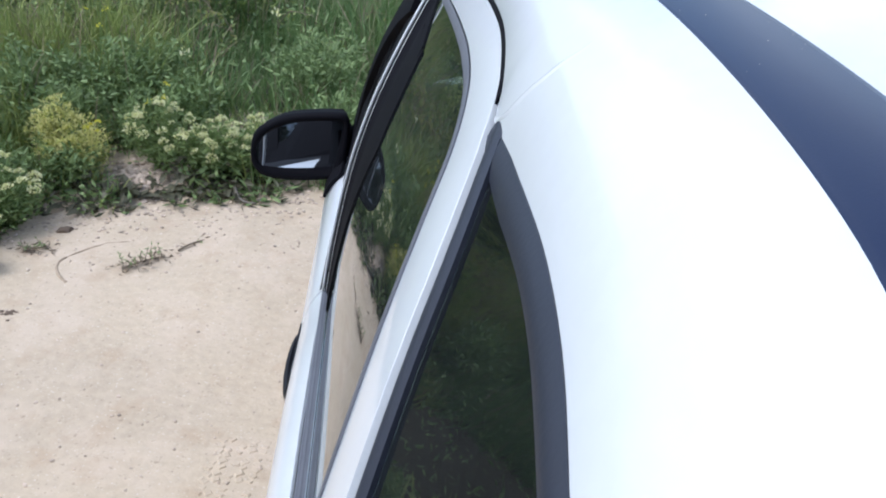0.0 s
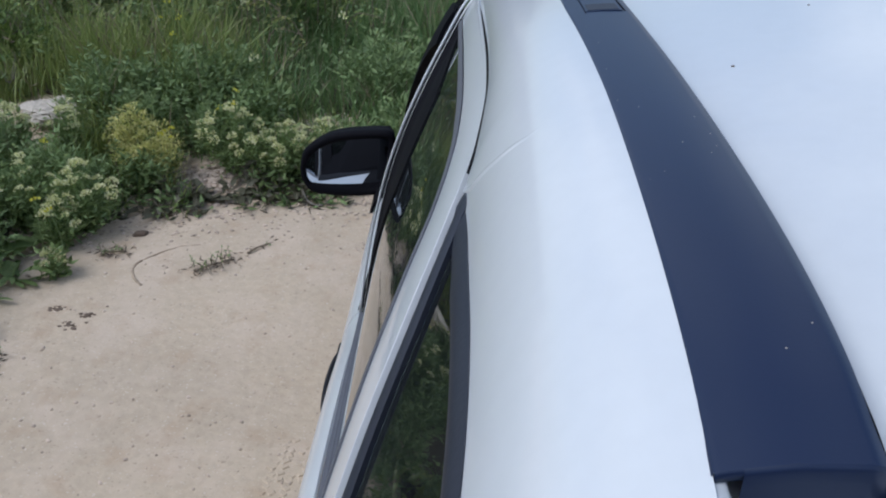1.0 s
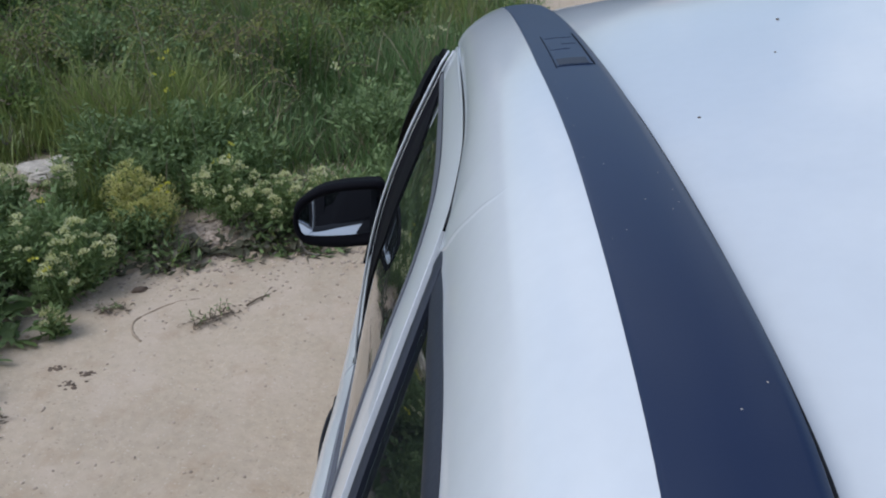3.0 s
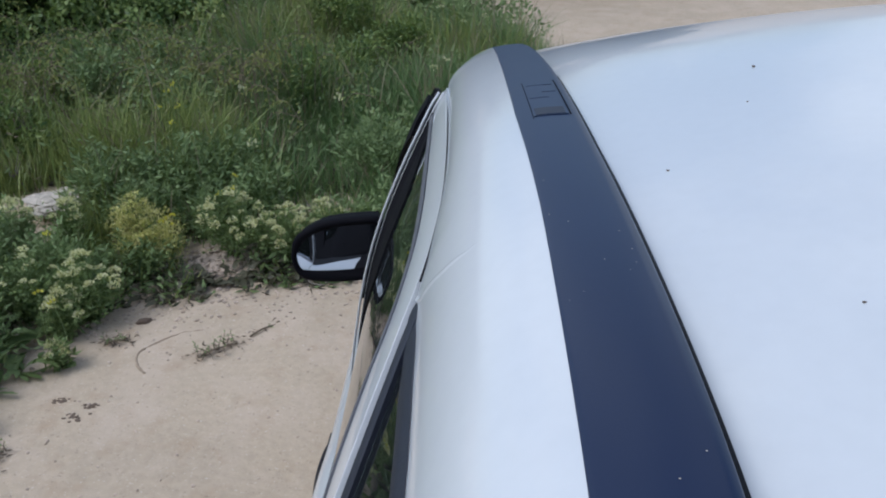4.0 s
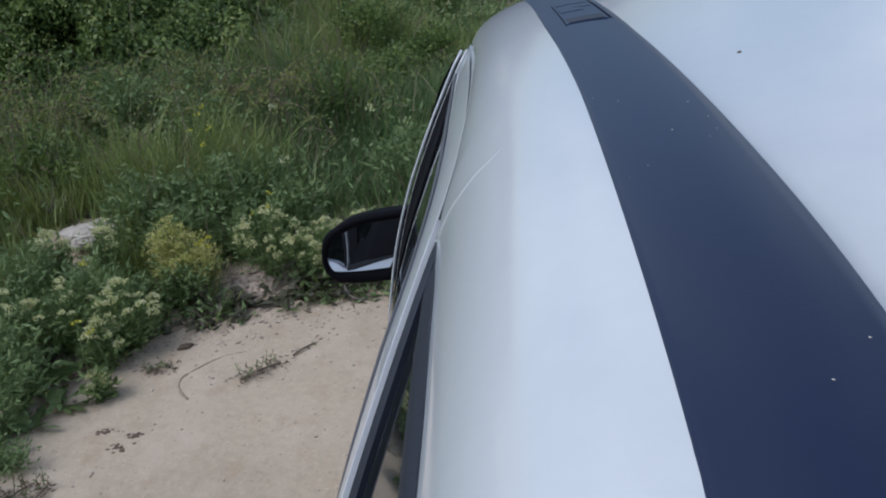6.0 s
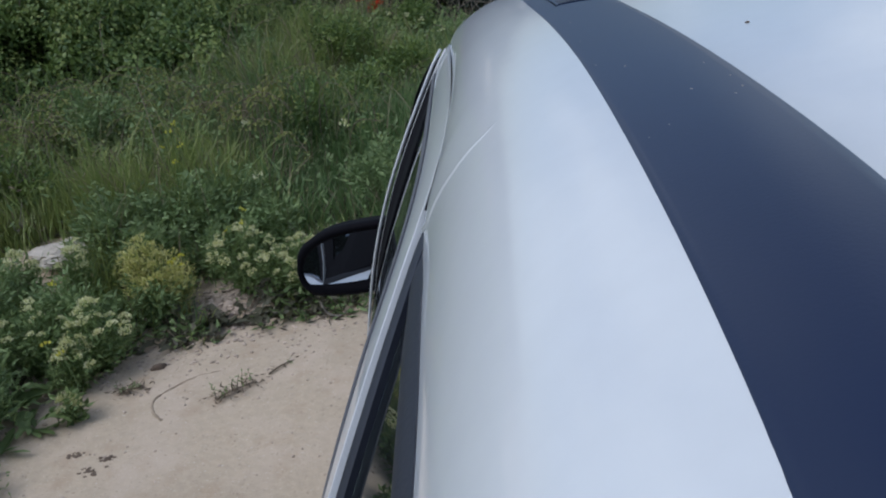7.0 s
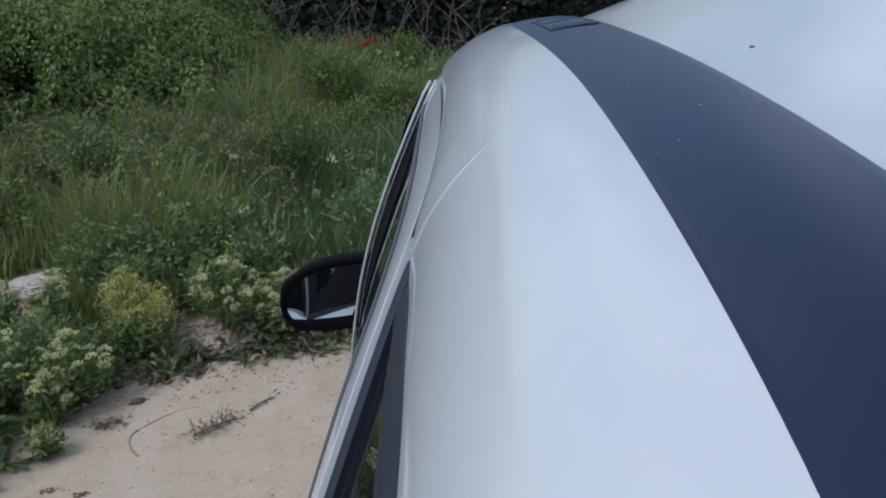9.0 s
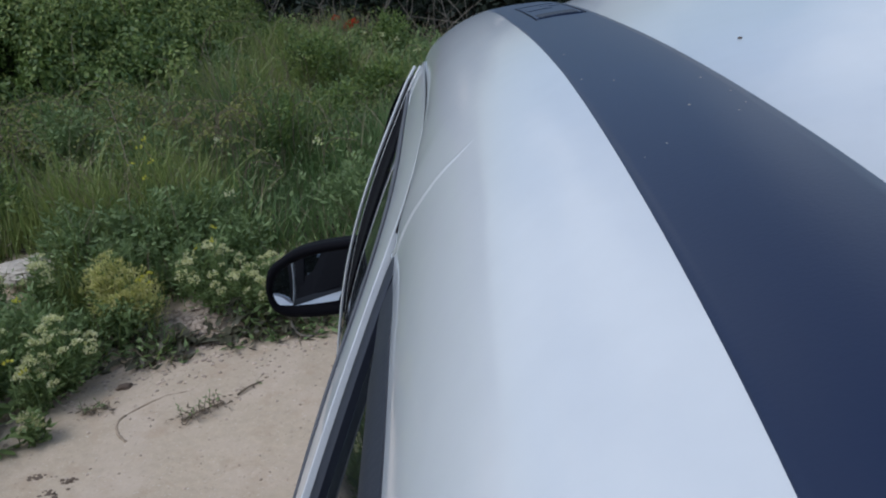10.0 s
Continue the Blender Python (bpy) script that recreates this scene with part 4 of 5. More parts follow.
for x, y, r, n, lift in ((-1.62, 1.66, 0.085, 9, 0.5), (-1.70, 1.63, 0.07, 7, 0.4), (-1.78, 1.62, 0.09, 8, 0.7), (-1.50, 1.71, 0.08, 8, 0.6), (-1.42, 1.74, 0.085, 9, 0.8),
                         (-1.35, 1.72, 0.07, 7, 0.5), (-1.28, 1.76, 0.075, 8, 0.9), (-1.16, 1.77, 0.065, 7, 0.6), (-1.56, 1.76, 0.06, 6, 0.8), (-1.85, 1.60, 0.06, 6, 0.9), (-1.05, 1.80, 0.06, 6, 0.7),
                         (-1.69, 1.66, 0.075, 12, 1.5), (-1.64, 1.69, 0.07, 10, 1.3), (-1.44, 1.77, 0.08, 12, 1.4), (-1.36, 1.77, 0.07, 10, 1.5)):
    rosette(x, y, r, n, DARK_WEED, "low dark-leaved weed at the edge of the sand", lift, 0.36)
for x, y, r, n, lift in ((-2.12, 1.36, 0.13, 12, 0.9), (-2.13, 1.12, 0.12, 12, 0.9), (-2.17, 0.98, 0.11, 10, 0.8), (-2.22, 1.22, 0.14, 12, 1.1), (-2.2, 0.82, 0.09, 9, 0.7), (-2.12, 2.2, 0.16, 12, 1.3), (-2.5, 1.5, 0.2, 13, 1.0),
                         (-2.03, 1.62, 0.16, 12, 1.1)):
    rosette(x, y, r, n, BLUE_HERB, "grey-green broad-leaved weed beside the sand", lift, 0.3)
for x, y, r, h, nl in ((-1.87, 2.2, 0.24, 0.36, 1500), (-1.7, 2.35, 0.2, 0.33, 1100), (-2.1, 2.1, 0.2, 0.36, 1100), (-1.95, 1.98, 0.17, 0.3, 900),
                       (-1.72, 2.02, 0.13, 0.22, 500), (-2.45, 1.65, 0.2, 0.3, 900), (-2.15, 1.6, 0.18, 0.26, 900), (-2.03, 1.45, 0.13, 0.18, 500), (-1.5, 2.15, 0.18, 0.28, 800),
                       (-1.1, 1.95, 0.16, 0.22, 700), (-0.9, 2.1, 0.2, 0.26, 800), (-1.0, 2.5, 0.25, 0.34, 1200), (-2.24, 1.08, 0.13, 0.2, 600), (-2.33, 1.2, 0.16, 0.26, 800), (-2.14, 0.78, 0.07, 0.10, 220), (-2.16, 0.6, 0.07, 0.12, 220), (-2.25, 0.9, 0.10, 0.16, 380), (-2.2, 0.42, 0.07, 0.11, 220), (-2.38, 0.7, 0.13, 0.2, 500)):
    shrub(x, y, r, h, HERB, HERB, int(1.7 * nl), 0, "dense leafy green herb on the bank", leaf_len=min(0.036, 0.014 + 0.13 * r), leaf_w=min(0.010, 0.005 + 0.03 * r), category="herb", group="green herbs")
for x, y, r, h, nl, m in ((-1.45, 4.7, 0.32, 0.45, 1500, BRAMBLE), (-1.05, 5.9, 0.28, 0.38, 1300, BRAMBLE), (-2.1, 3.0, 0.26, 0.42, 1100, HERB), (-1.25, 4.0, 0.22, 0.30, 700, BRAMBLE),
                          (-1.75, 5.4, 0.28, 0.34, 1000, BRAMBLE), (-0.75, 5.2, 0.26, 0.30, 900, HERB), (-2.5, 3.2, 0.26, 0.40, 1100, HERB), (-2.7, 2.6, 0.25, 0.36, 1000, BRAMBLE), (-3.0, 2.1, 0.25, 0.34, 900, HERB), (-1.5, 3.4, 0.22, 0.34, 900, BRAMBLE), (-2.3, 3.6, 0.24, 0.36, 1000, HERB), (-1.75, 3.95, 0.26, 0.34, 1000, BRAMBLE), (-2.8, 3.3, 0.22, 0.34, 800, BRAMBLE),
                          (-3.0, 2.85, 0.22, 0.30, 700, HERB), (-1.0, 4.4, 0.24, 0.30, 900, BRAMBLE), (-2.0, 4.6, 0.22, 0.32, 900, HERB), (-0.75, 3.7, 0.2, 0.28, 700, HERB), (-1.95, 2.75, 0.17, 0.26, 600, BRAMBLE)):
    shrub(x, y, r, h, m, m, int(1.7 * nl), 0, "leafy green bush standing in the grass", leaf_len=0.036, leaf_w=0.014, category="bush", group="leafy bushes in the grass")
for x, y, z in ((-1.53, 1.86, 0.38), (-1.53, 1.85, 0.33), (-1.60, 1.90, 0.29), (-2.15, 1.56, 0.28), (-2.05, 1.2, 0.24), (-2.03, 1.24, 0.18), (-1.98, 2.62, 0.48), (-1.96, 2.42, 0.47), (-1.87, 2.40, 0.48), (-1.86, 2.26, 0.46), (-1.9, 2.45, 0.56)):
    stalk_flower(x, y, z, YELLOW_FLOWER, "slim stalk with small yellow blossoms", 10, 0.010, 0.014)
for x, y, z in ((-1.2, 2.5, 0.48), (-1.5, 2.1, 0.42), (-1.7, 2.9, 0.4), (-0.75, 3.4, 0.4), (-0.8, 3.3, 0.38), (-1.05, 5.6, 0.32), (-0.95, 5.5, 0.3), (-1.2, 5.8, 0.3), (-0.8, 4.9, 0.34), (-0.65, 4.5, 0.33), (-0.5, 5.0, 0.25)):
    stalk_flower(x, y, z, WHITE_FLOWER, "slim stalk with a small white flower head", 14, 0.014, 0.022)
for x, y, z in ((-1.42, 6.15, 0.36), (-1.33, 6.1, 0.31), (-1.36, 6.1, 0.28), (-1.29, 6.15, 0.32)):
    stalk_flower(x, y, z, RED_FLOWER, "red poppy on a slim stalk", 14, 0.035, 0.022)

# how far inside the bramble thicket a place lies
def bramble_in(x, y):
    return np.minimum(np.minimum(-2.0 - 0.05 * np.abs(y - 5.0) - x, 0.8 * (y - 3.95 - 0.6 * np.clip(x + 2.36, -1.0, 0.4))), 7.3 - y)


# dark humus and litter under the weeds
hx, hy = np.meshgrid(np.arange(-7.0, 0.5, 0.07), np.arange(-7.0, 8.0, 0.07), indexing="ij")
hx, hy = hx + rng.uniform(-0.025, 0.025, hx.shape), hy + rng.uniform(-0.025, 0.025, hx.shape)
inside = (inside_green(hx, hy) > 0.13) & ~((np.hypot(hx + 1.66, hy - 1.8) < 0.20) | (np.hypot((hx + 1.25) / 1.5, hy - 2.24) < 0.13) | (np.hypot(hx + 2.4, hy - 2.12) < 0.2))
n_row, n_col = hx.shape
cell = inside[:-1, :-1] & inside[1:, :-1] & inside[:-1, 1:] & inside[1:, 1:]
ia, ib = np.nonzero(cell)
corner = ia * n_col + ib
stuff("leaf_litter", np.c_[hx.ravel(), hy.ravel(), height(hx, hy).ravel() + 0.006 + rng.uniform(0, 0.006, hx.size)], np.c_[corner, corner + 1, corner + n_col + 1, corner + n_col].tolist(), HUMUS, "dark humus and dead leaves under the weeds", "litter")

# grass of the bank
tuft_n = 2900
tx, ty = rng.uniform(-4.6, 0.4, tuft_n * 3), 1.6 + 4.8 * rng.uniform(0, 1, tuft_n * 3) ** 1.1
ok = inside_green(tx, ty) > 0.10 + 0.5 * (ty < 2.2) * (tx > -2.0) * (rng.uniform(0, 1, tuft_n * 3) < 0.7)
bare = (np.hypot(tx + 1.66, ty - 1.8) < 0.17) | (np.hypot((tx + 1.25) / 1.5, ty - 2.24) < 0.09) | (np.hypot(tx + 2.4, ty - 2.12) < 0.2)
ok &= ~bare & (bramble_in(tx, ty) < 0.06)
tx, ty = tx[ok][:tuft_n], ty[ok][:tuft_n]
per = 28
fx = np.repeat(tx, per) + rng.normal(0, 0.045, len(tx) * per)
fy = np.repeat(ty, per) + rng.normal(0, 0.045, len(tx) * per)
near = np.clip((fy - 1.6) / 1.2, 0, 1)
L = rng.uniform(0.14, 0.40, len(fx)) * (0.55 + 0.5 * near) * np.repeat(rng.uniform(0.6, 1.25, len(tx)), per)
lean_to = np.c_[np.repeat(rng.normal(0, 0.3, len(tx)), per), np.repeat(rng.normal(0, 0.3, len(tx)), per)] + rng.normal(0, 0.20, (len(fx), 2))
dry = rng.uniform(0, 1, len(fx)) < 0.07
at = np.c_[fx, fy, height(fx, fy) - 0.01]
patch = np.sin(1.9 * fx + 0.8 * fy + 1.0) * np.sin(1.4 * fy - 0.6 * fx) + 0.5 * np.sin(5.3 * fx + 2.0) * np.sin(4.1 * fy) + rng.normal(0, 0.25, len(fx))
shade = patch < 0.10
clump = np.repeat(np.clip(0.85 + 0.5 * np.sin(3.3 * tx + 2.1 * ty) * np.sin(2.7 * ty - 1.9 * tx + 1.0) + rng.normal(0, 0.15, len(tx)), 0.35, 1.35), per)
L = L * clump * (1 + 0.25 * np.clip(patch, -0.6, 0.8)) * np.interp(fy, [3.6, 5.2, 6.4], [1.0, 0.75, 0.5])
W = rng.uniform(0.0025, 0.0065, len(fx))
for name, pick, m, text in (("grass", ~dry & ~shade, GRASS, "tall fresh green meadow grass"), ("dark_grass", ~dry & shade, GRASS_DARK, "dark green tangled grass between the bushes")):
    stuff(name, *blades(at[pick], lean_to[pick], L[pick], W[pick]), m, text, "grass")
# straw: scattered, and thicker in two patches
ex = np.r_[rng.normal(-1.95, 0.22, 260), rng.normal(-1.25, 0.35, 300), rng.normal(-2.6, 0.2, 90)]
ey = np.r_[rng.normal(4.1, 0.3, 260), rng.normal(6.15, 0.15, 300), rng.normal(3.2, 0.3, 90)]
dx, dy = np.r_[fx[dry], ex], np.r_[fy[dry], ey]
m = len(dx)
stuff("dry_grass", *blades(np.c_[dx, dy, height(dx, dy) - 0.01], rng.normal(0, 0.25, (m, 2)), np.r_[L[dry] * 1.2, rng.uniform(0.2, 0.42, len(ex))], rng.uniform(0.003, 0.006, m)), GRASS_DRY, "straw-coloured dry grass stalks", "grass")

# low leafy cover between the grass, everywhere on the bank
n = 42000
cx, cy = rng.uniform(-6.0, 0.4, n), rng.uniform(-7.0, 8.6, n)
keep = (inside_green(cx, cy) > 0.04) & ((cy > 1.2) | (cx > -4.5))
keep &= ~((np.hypot(cx + 1.66, cy - 1.8) < 0.16) | (np.hypot((cx + 1.25) / 1.5, cy - 2.24) < 0.09) | (np.hypot(cx + 2.4, cy - 2.12) < 0.19))
cx, cy = cx[keep], cy[keep]
hz = rng.uniform(0.0, 0.22, len(cx)) * np.clip(inside_green(cx, cy) / 0.4, 0.15, 1)
at = np.c_[cx, cy, height(cx, cy) + hz]
stuff("ground_cover", *leaves(at, np.c_[rng.normal(0, 1, (len(cx), 2)), rng.uniform(0, 0.9, len(cx))], rng.uniform(0.025, 0.06, len(cx)), rng.uniform(0.007, 0.018, len(cx))), HERB, "mixed low green leaves of the bank", "undergrowth")


def thicket(name, spots, per_clump, leaf_mat, label, leaf=0.04, canes=0):
    """A thicket of rounded clumps, each a shell of leaves; spots: x, y, z, radius."""
    pts, dirs = [], []
    for x, y, z, r in spots:
        m = int(per_clump * (r / 0.35) ** 2)
        b = ball(m, r, 0.85, 0.55)
        pts.append(np.array((x, y, z)) + b)
        dirs.append(b + rng.normal(0, 0.6 * r, (m, 3)) + np.array((0, 0, 0.15 * r)))
    pts, dirs = np.concatenate(pts), np.concatenate(dirs)
    pieces = [leaves(pts, dirs, rng.uniform(0.6, 1.3, len(pts)) * leaf, rng.uniform(0.45, 0.8, len(pts)) * leaf)]
    ob = stuff(name, *pieces[0], leaf_mat, label, "brambles")
    return ob


def facing_leaves(at, normal, length, width):
    """Leaves that turn their upper side to the given direction and droop a little."""
    n = len(at)
    normal = unit(normal)
    along = unit(np.cross(normal, unit(rng.normal(size=(n, 3)))) + np.array((0, 0, -0.25)))
    side = unit(np.cross(normal, along))
    length, width = length[:, None], width[:, None]
    mid = at + along * length * 0.45 + normal * width * 0.12
    v = np.stack([at, mid + side * width * 0.5 - normal * width * 0.15, at + along * length - normal * length * 0.12, mid - side * width * 0.5 - normal * width * 0.15], 1).reshape(-1, 3)
    return v, np.arange(4 * n).reshape(-1, 4)


def bramble_top(x, y, inner):
    return min(0.22 + 1.25 * inner, 0.92 + 0.10 * math.sin(2.3 * x + 1.1 * y)) + 0.10 * math.sin(4.1 * x) * math.sin(3.7 * y)


spots, at, out, light, light_out = [], [], [], [], []
for _ in range(2200):
    x, y = rng.uniform(-6.0, -1.95), rng.uniform(3.2, 7.6)
    inner = float(bramble_in(x, y))
    if inner < 0.03:
        continue
    top, base = bramble_top(x, y, inner), float(height(x, y)) * 0.2
    r = rng.uniform(0.10, 0.24)
    clump = noise.noise(Vector((x * 2.1, y * 1.7, 3.0))) + 0.5 * noise.noise(Vector((x * 5.0, y * 4.0, 7.0)))
    top += 0.22 * clump
    if rng.uniform() < 0.3:
        spots.append((x, y, max(0.04, base + (top - r) * rng.uniform(0.2, 0.7)), r))
        continue
    # one leafy tussock of the canopy, its shell turned to the light
    m = int(480 * (r / 0.2) ** 2)
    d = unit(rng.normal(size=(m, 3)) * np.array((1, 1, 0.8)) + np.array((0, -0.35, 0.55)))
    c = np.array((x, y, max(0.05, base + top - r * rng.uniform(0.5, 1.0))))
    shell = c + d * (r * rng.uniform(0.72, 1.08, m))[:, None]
    # paler leaves only where the shell faces up, more on raised clumps
    topmost = (rng.uniform(0, 1, m) < min(0.75, max(0.02, 0.26 + 0.9 * clump))) & (d[:, 2] > 0.25)
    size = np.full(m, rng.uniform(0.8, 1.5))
    at.append(np.c_[shell, size][~topmost]), out.append(d[~topmost])
    light.append(np.c_[shell + np.array((0, 0, 0.02)), size][topmost]), light_out.append(d[topmost])
thicket("bramble_understorey", spots, 150, BRAMBLE, "shaded inner leaves of the bramble thicket", 0.05)
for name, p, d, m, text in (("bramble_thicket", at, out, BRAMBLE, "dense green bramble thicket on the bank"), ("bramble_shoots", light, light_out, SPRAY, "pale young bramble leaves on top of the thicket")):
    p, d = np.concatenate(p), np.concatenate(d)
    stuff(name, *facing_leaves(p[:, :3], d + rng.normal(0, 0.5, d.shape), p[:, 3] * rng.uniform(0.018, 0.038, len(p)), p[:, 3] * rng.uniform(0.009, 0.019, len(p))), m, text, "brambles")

# arching shoots that stand out of the thicket and of the weeds beside it
canes, at, out = [], [], []
for _ in range(150):
    x, y = rng.uniform(-4.6, -0.9), rng.uniform(2.6, 6.4)
    inner = float(bramble_in(x, y))
    z = float(height(x, y)) + (bramble_top(x, y, inner) - 0.12 if inner > 0.05 else 0.05)
    a, reach, rise = rng.uniform(0, 2 * np.pi), rng.uniform(0.1, 0.32), rng.uniform(0.16, 0.36)
    line = spline([(x, y, z), (x + 0.35 * reach * math.cos(a), y + 0.35 * reach * math.sin(a), z + 0.75 * rise), (x + reach * math.cos(a), y + reach * math.sin(a), z + rise * rng.uniform(0.6, 1.0))], 9)
    canes.append(tube_mesh(line, 0.0028, 4, 0.5))
    k = rng.integers(2, 9, 26)
    at.append(line[k] + rng.normal(0, 0.022, (26, 3)))
    out.append(np.tile((0, -0.2, 0.8), (26, 1)) + rng.normal(0, 0.5, (26, 3)))
at, out = np.concatenate(at), np.concatenate(out)
stuff("bramble_canes", *merge([(np.array(v), f) for v, f in canes]), TWIG, "thin arching bramble canes", "brambles")
stuff("cane_leaves", *facing_leaves(at, out, rng.uniform(0.014, 0.028, len(at)), rng.uniform(0.006, 0.013, len(at))), SPRAY, "light green leaves along the arching canes", "brambles")
# flat olive sprays that hang over the grass below the thicket
canes, at, out = [], [], []
for i in range(84):
    cx, cy, sx = ((-2.85, 2.95, 0.16), (-2.25, 3.35, 0.28), (-1.75, 3.1, 0.18))[i % 3 if i % 6 else 0]
    x, y = rng.normal(cx, sx), rng.normal(cy, 0.18)
    z = float(height(x, y)) + rng.uniform(0.22, 0.44)
    a, reach = rng.uniform(-0.6, 0.6) + (math.pi if i % 2 else 0), rng.uniform(0.12, 0.28)
    line = spline([(x, y, z), (x + 0.5 * reach * math.cos(a), y + 0.5 * reach * math.sin(a), z + 0.05), (x + reach * math.cos(a), y + reach * math.sin(a) - 0.03, z - rng.uniform(0.0, 0.06))], 9)
    low = (x - 0.15 * reach * math.cos(a), y, float(height(x, y)) - 0.01)
    canes.append(tube_mesh(spline([low, line[0], line[4], line[8]], 12), 0.0024, 4, 0.5))
    k = rng.integers(0, 9, 34)
    at.append(line[k] + rng.normal(0, 1, (34, 3)) * np.array((0.022, 0.022, 0.010)))
    out.append(np.tile((0, -0.35, 0.9), (34, 1)) + rng.normal(0, 0.35, (34, 3)))
at, out = np.concatenate(at), np.concatenate(out)
stuff("spray_stems", *merge([(np.array(v), f) for v, f in canes]), TWIG, "thin brown stems of the overhanging sprays", "brambles")
stuff("spray_leaves", *facing_leaves(at, out, rng.uniform(0.014, 0.030, len(at)), rng.uniform(0.006, 0.012, len(at))), OLIVE_SPRAY, "olive-yellow bramble leaves hanging over the grass", "brambles")
# brown withered growth beside the pale rock
m = 900
at = np.c_[rng.normal(-2.95, 0.16, m), rng.normal(2.75, 0.20, m), np.zeros(m)]
at[:, 2] = height(at[:, 0], at[:, 1]) + rng.uniform(0.02, 0.36, m)
stuff("withered_leaves", *leaves(at, rng.normal(0, 1, (m, 3)), rng.uniform(0.02, 0.045, m), rng.uniform(0.006, 0.014, m)), TWIG, "brown withered leaves beside the rock", "litter")
spots = []
for _ in range(120):
    x, y = rng.uniform(-2.3, -0.2), rng.uniform(5.0, 6.2)
    if rng.uniform() < 0.5:
        continue
    spots.append((x, y, 0.08, rng.uniform(0.15, 0.26)))
thicket("low_scrub", spots, 260, HERB, "low green scrub in front of the hedge", 0.035)
spots = []
for _ in range(150):
    x, y = rng.uniform(-5.2, -2.5), rng.uniform(-7.0, 0.6)
    spots.append((x, y, 0.12 + 0.22 * min(1.5, -2.3 - x) * rng.uniform(0.5, 1.2), rng.uniform(0.22, 0.42)))
thicket("side_thicket", [q for q in spots if q[1] > -1.6], 200, BRAMBLE, "green bramble and weeds along the track", 0.04)
# unseen near-black foliage, added to darken what the mirror reflects
thicket("side_hedge", [(x, y, z + 0.25 * k, r) for x, y, z, r in spots if y <= -1.6 for k in range(4)], 150, CONIFER, "dark hedge along the track", 0.08)

n = 16000
cx, cy = rng.uniform(-5.4, -2.2, n), rng.uniform(-3.2, 0.9, n)
keep = inside_green(cx, cy) > 0.05
cx, cy = cx[keep], cy[keep]
tall = 0.30 * np.clip(inside_green(cx, cy) / 0.5, 0.15, 1) * (0.6 + 0.4 * np.sin(4.3 * cx) * np.sin(3.9 * cy))
at = np.c_[cx, cy, height(cx, cy) + rng.uniform(0, 1, len(cx)) * tall]
stuff("side_weeds", *leaves(at, np.c_[rng.normal(0, 1, (len(cx), 2)), rng.uniform(0.1, 1.2, len(cx))], rng.uniform(0.04, 0.11, len(cx)), rng.uniform(0.012, 0.03, len(cx))), GRASS, "green weeds on the bank beside the track", "undergrowth")

# low ragged weeds along the rim of the sand
n = 5200
ex, ey = rng.uniform(-2.1, -0.8, n), rng.uniform(1.3, 2.1, n)
d = inside_green(ex, ey)
keep = (d > -0.01) & (d < 0.24) & (rng.uniform(0, 1, n) < 0.9 - 2.2 * np.abs(d - 0.10)) & ~((np.hypot(ex + 1.66, ey - 1.8) < 0.12))
keep &= np.sin(11 * ex) * np.sin(9 * ey + 2) > -0.55
ex, ey, d = ex[keep], ey[keep], d[keep]
at = np.c_[ex, ey, height(ex, ey) + rng.uniform(0.0, 1.0, len(ex)) * np.clip(0.02 + 0.5 * d, 0, 0.10)]
going = np.c_[rng.normal(0, 1, (len(ex), 2)), rng.uniform(-0.1, 0.9, len(ex))]
pick = rng.uniform(0, 1, len(ex)) < 0.45
for name, k, m, text in (("dark_weed_cover", pick, DARK_WEED, "ragged dark low weeds along the sand"), ("low_weed_cover", ~pick, HERB, "small green weeds along the sand")):
    stuff(name, *leaves(at[k], going[k], rng.uniform(0.025, 0.065, k.sum()), rng.uniform(0.008, 0.022, k.sum())), m, text, "undergrowth")


def tree(x, y, h, spread, n_leaf, label, lean_x=0.0):
    """Dark evergreen hedge tree: tapered trunk, limbs and a ragged crown that reaches low."""
    z = float(height(x, y))
    thing = tagged(empty("hedge_tree", x, y, z), label, "tree", "dark hedge trees")
    trunk = spline([(x, y, z - 0.05), (x + 0.1 + lean_x * 0.3, y, z + h * 0.35), (x - 0.05 + lean_x * 0.7, y + 0.05, z + h * 0.7), (x + lean_x, y, z + h * 0.97)], 9)
    v, f = tube_mesh(trunk, 0.10, 8, 0.15)
    plant_part("trunk", (v, f), BARK, thing)
    tips = []
    for i in range(18):
        k = rng.uniform(0.06, 0.95)
        p = trunk[int(k * 8)]
        a = rng.uniform(0, 2 * np.pi)
        reach = spread * (1.05 - 0.75 * k) * rng.uniform(0.6, 1.15)
        q = p + np.array((math.cos(a) * reach, math.sin(a) * reach, rng.uniform(-0.1, 0.5) * reach))
        plant_part("limb", tube_mesh(spline([p, 0.5 * (p + q) + np.array((0, 0, 0.1)), q], 5), 0.025, 5, 0.3), BARK, thing)
        tips += [p + (q - p) * u for u in (0.45, 0.7, 0.9, 1.0)]
    tips = np.array(tips)
    k = rng.integers(0, len(tips), n_leaf)
    at = tips[k] + rng.normal(0, 0.22, (n_leaf, 3)) * np.array((1, 1, 0.8))
    at[:, 2] = np.maximum(at[:, 2], z + 0.05)
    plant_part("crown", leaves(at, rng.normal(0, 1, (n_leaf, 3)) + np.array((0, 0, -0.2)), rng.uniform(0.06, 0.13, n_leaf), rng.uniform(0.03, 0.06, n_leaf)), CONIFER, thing)


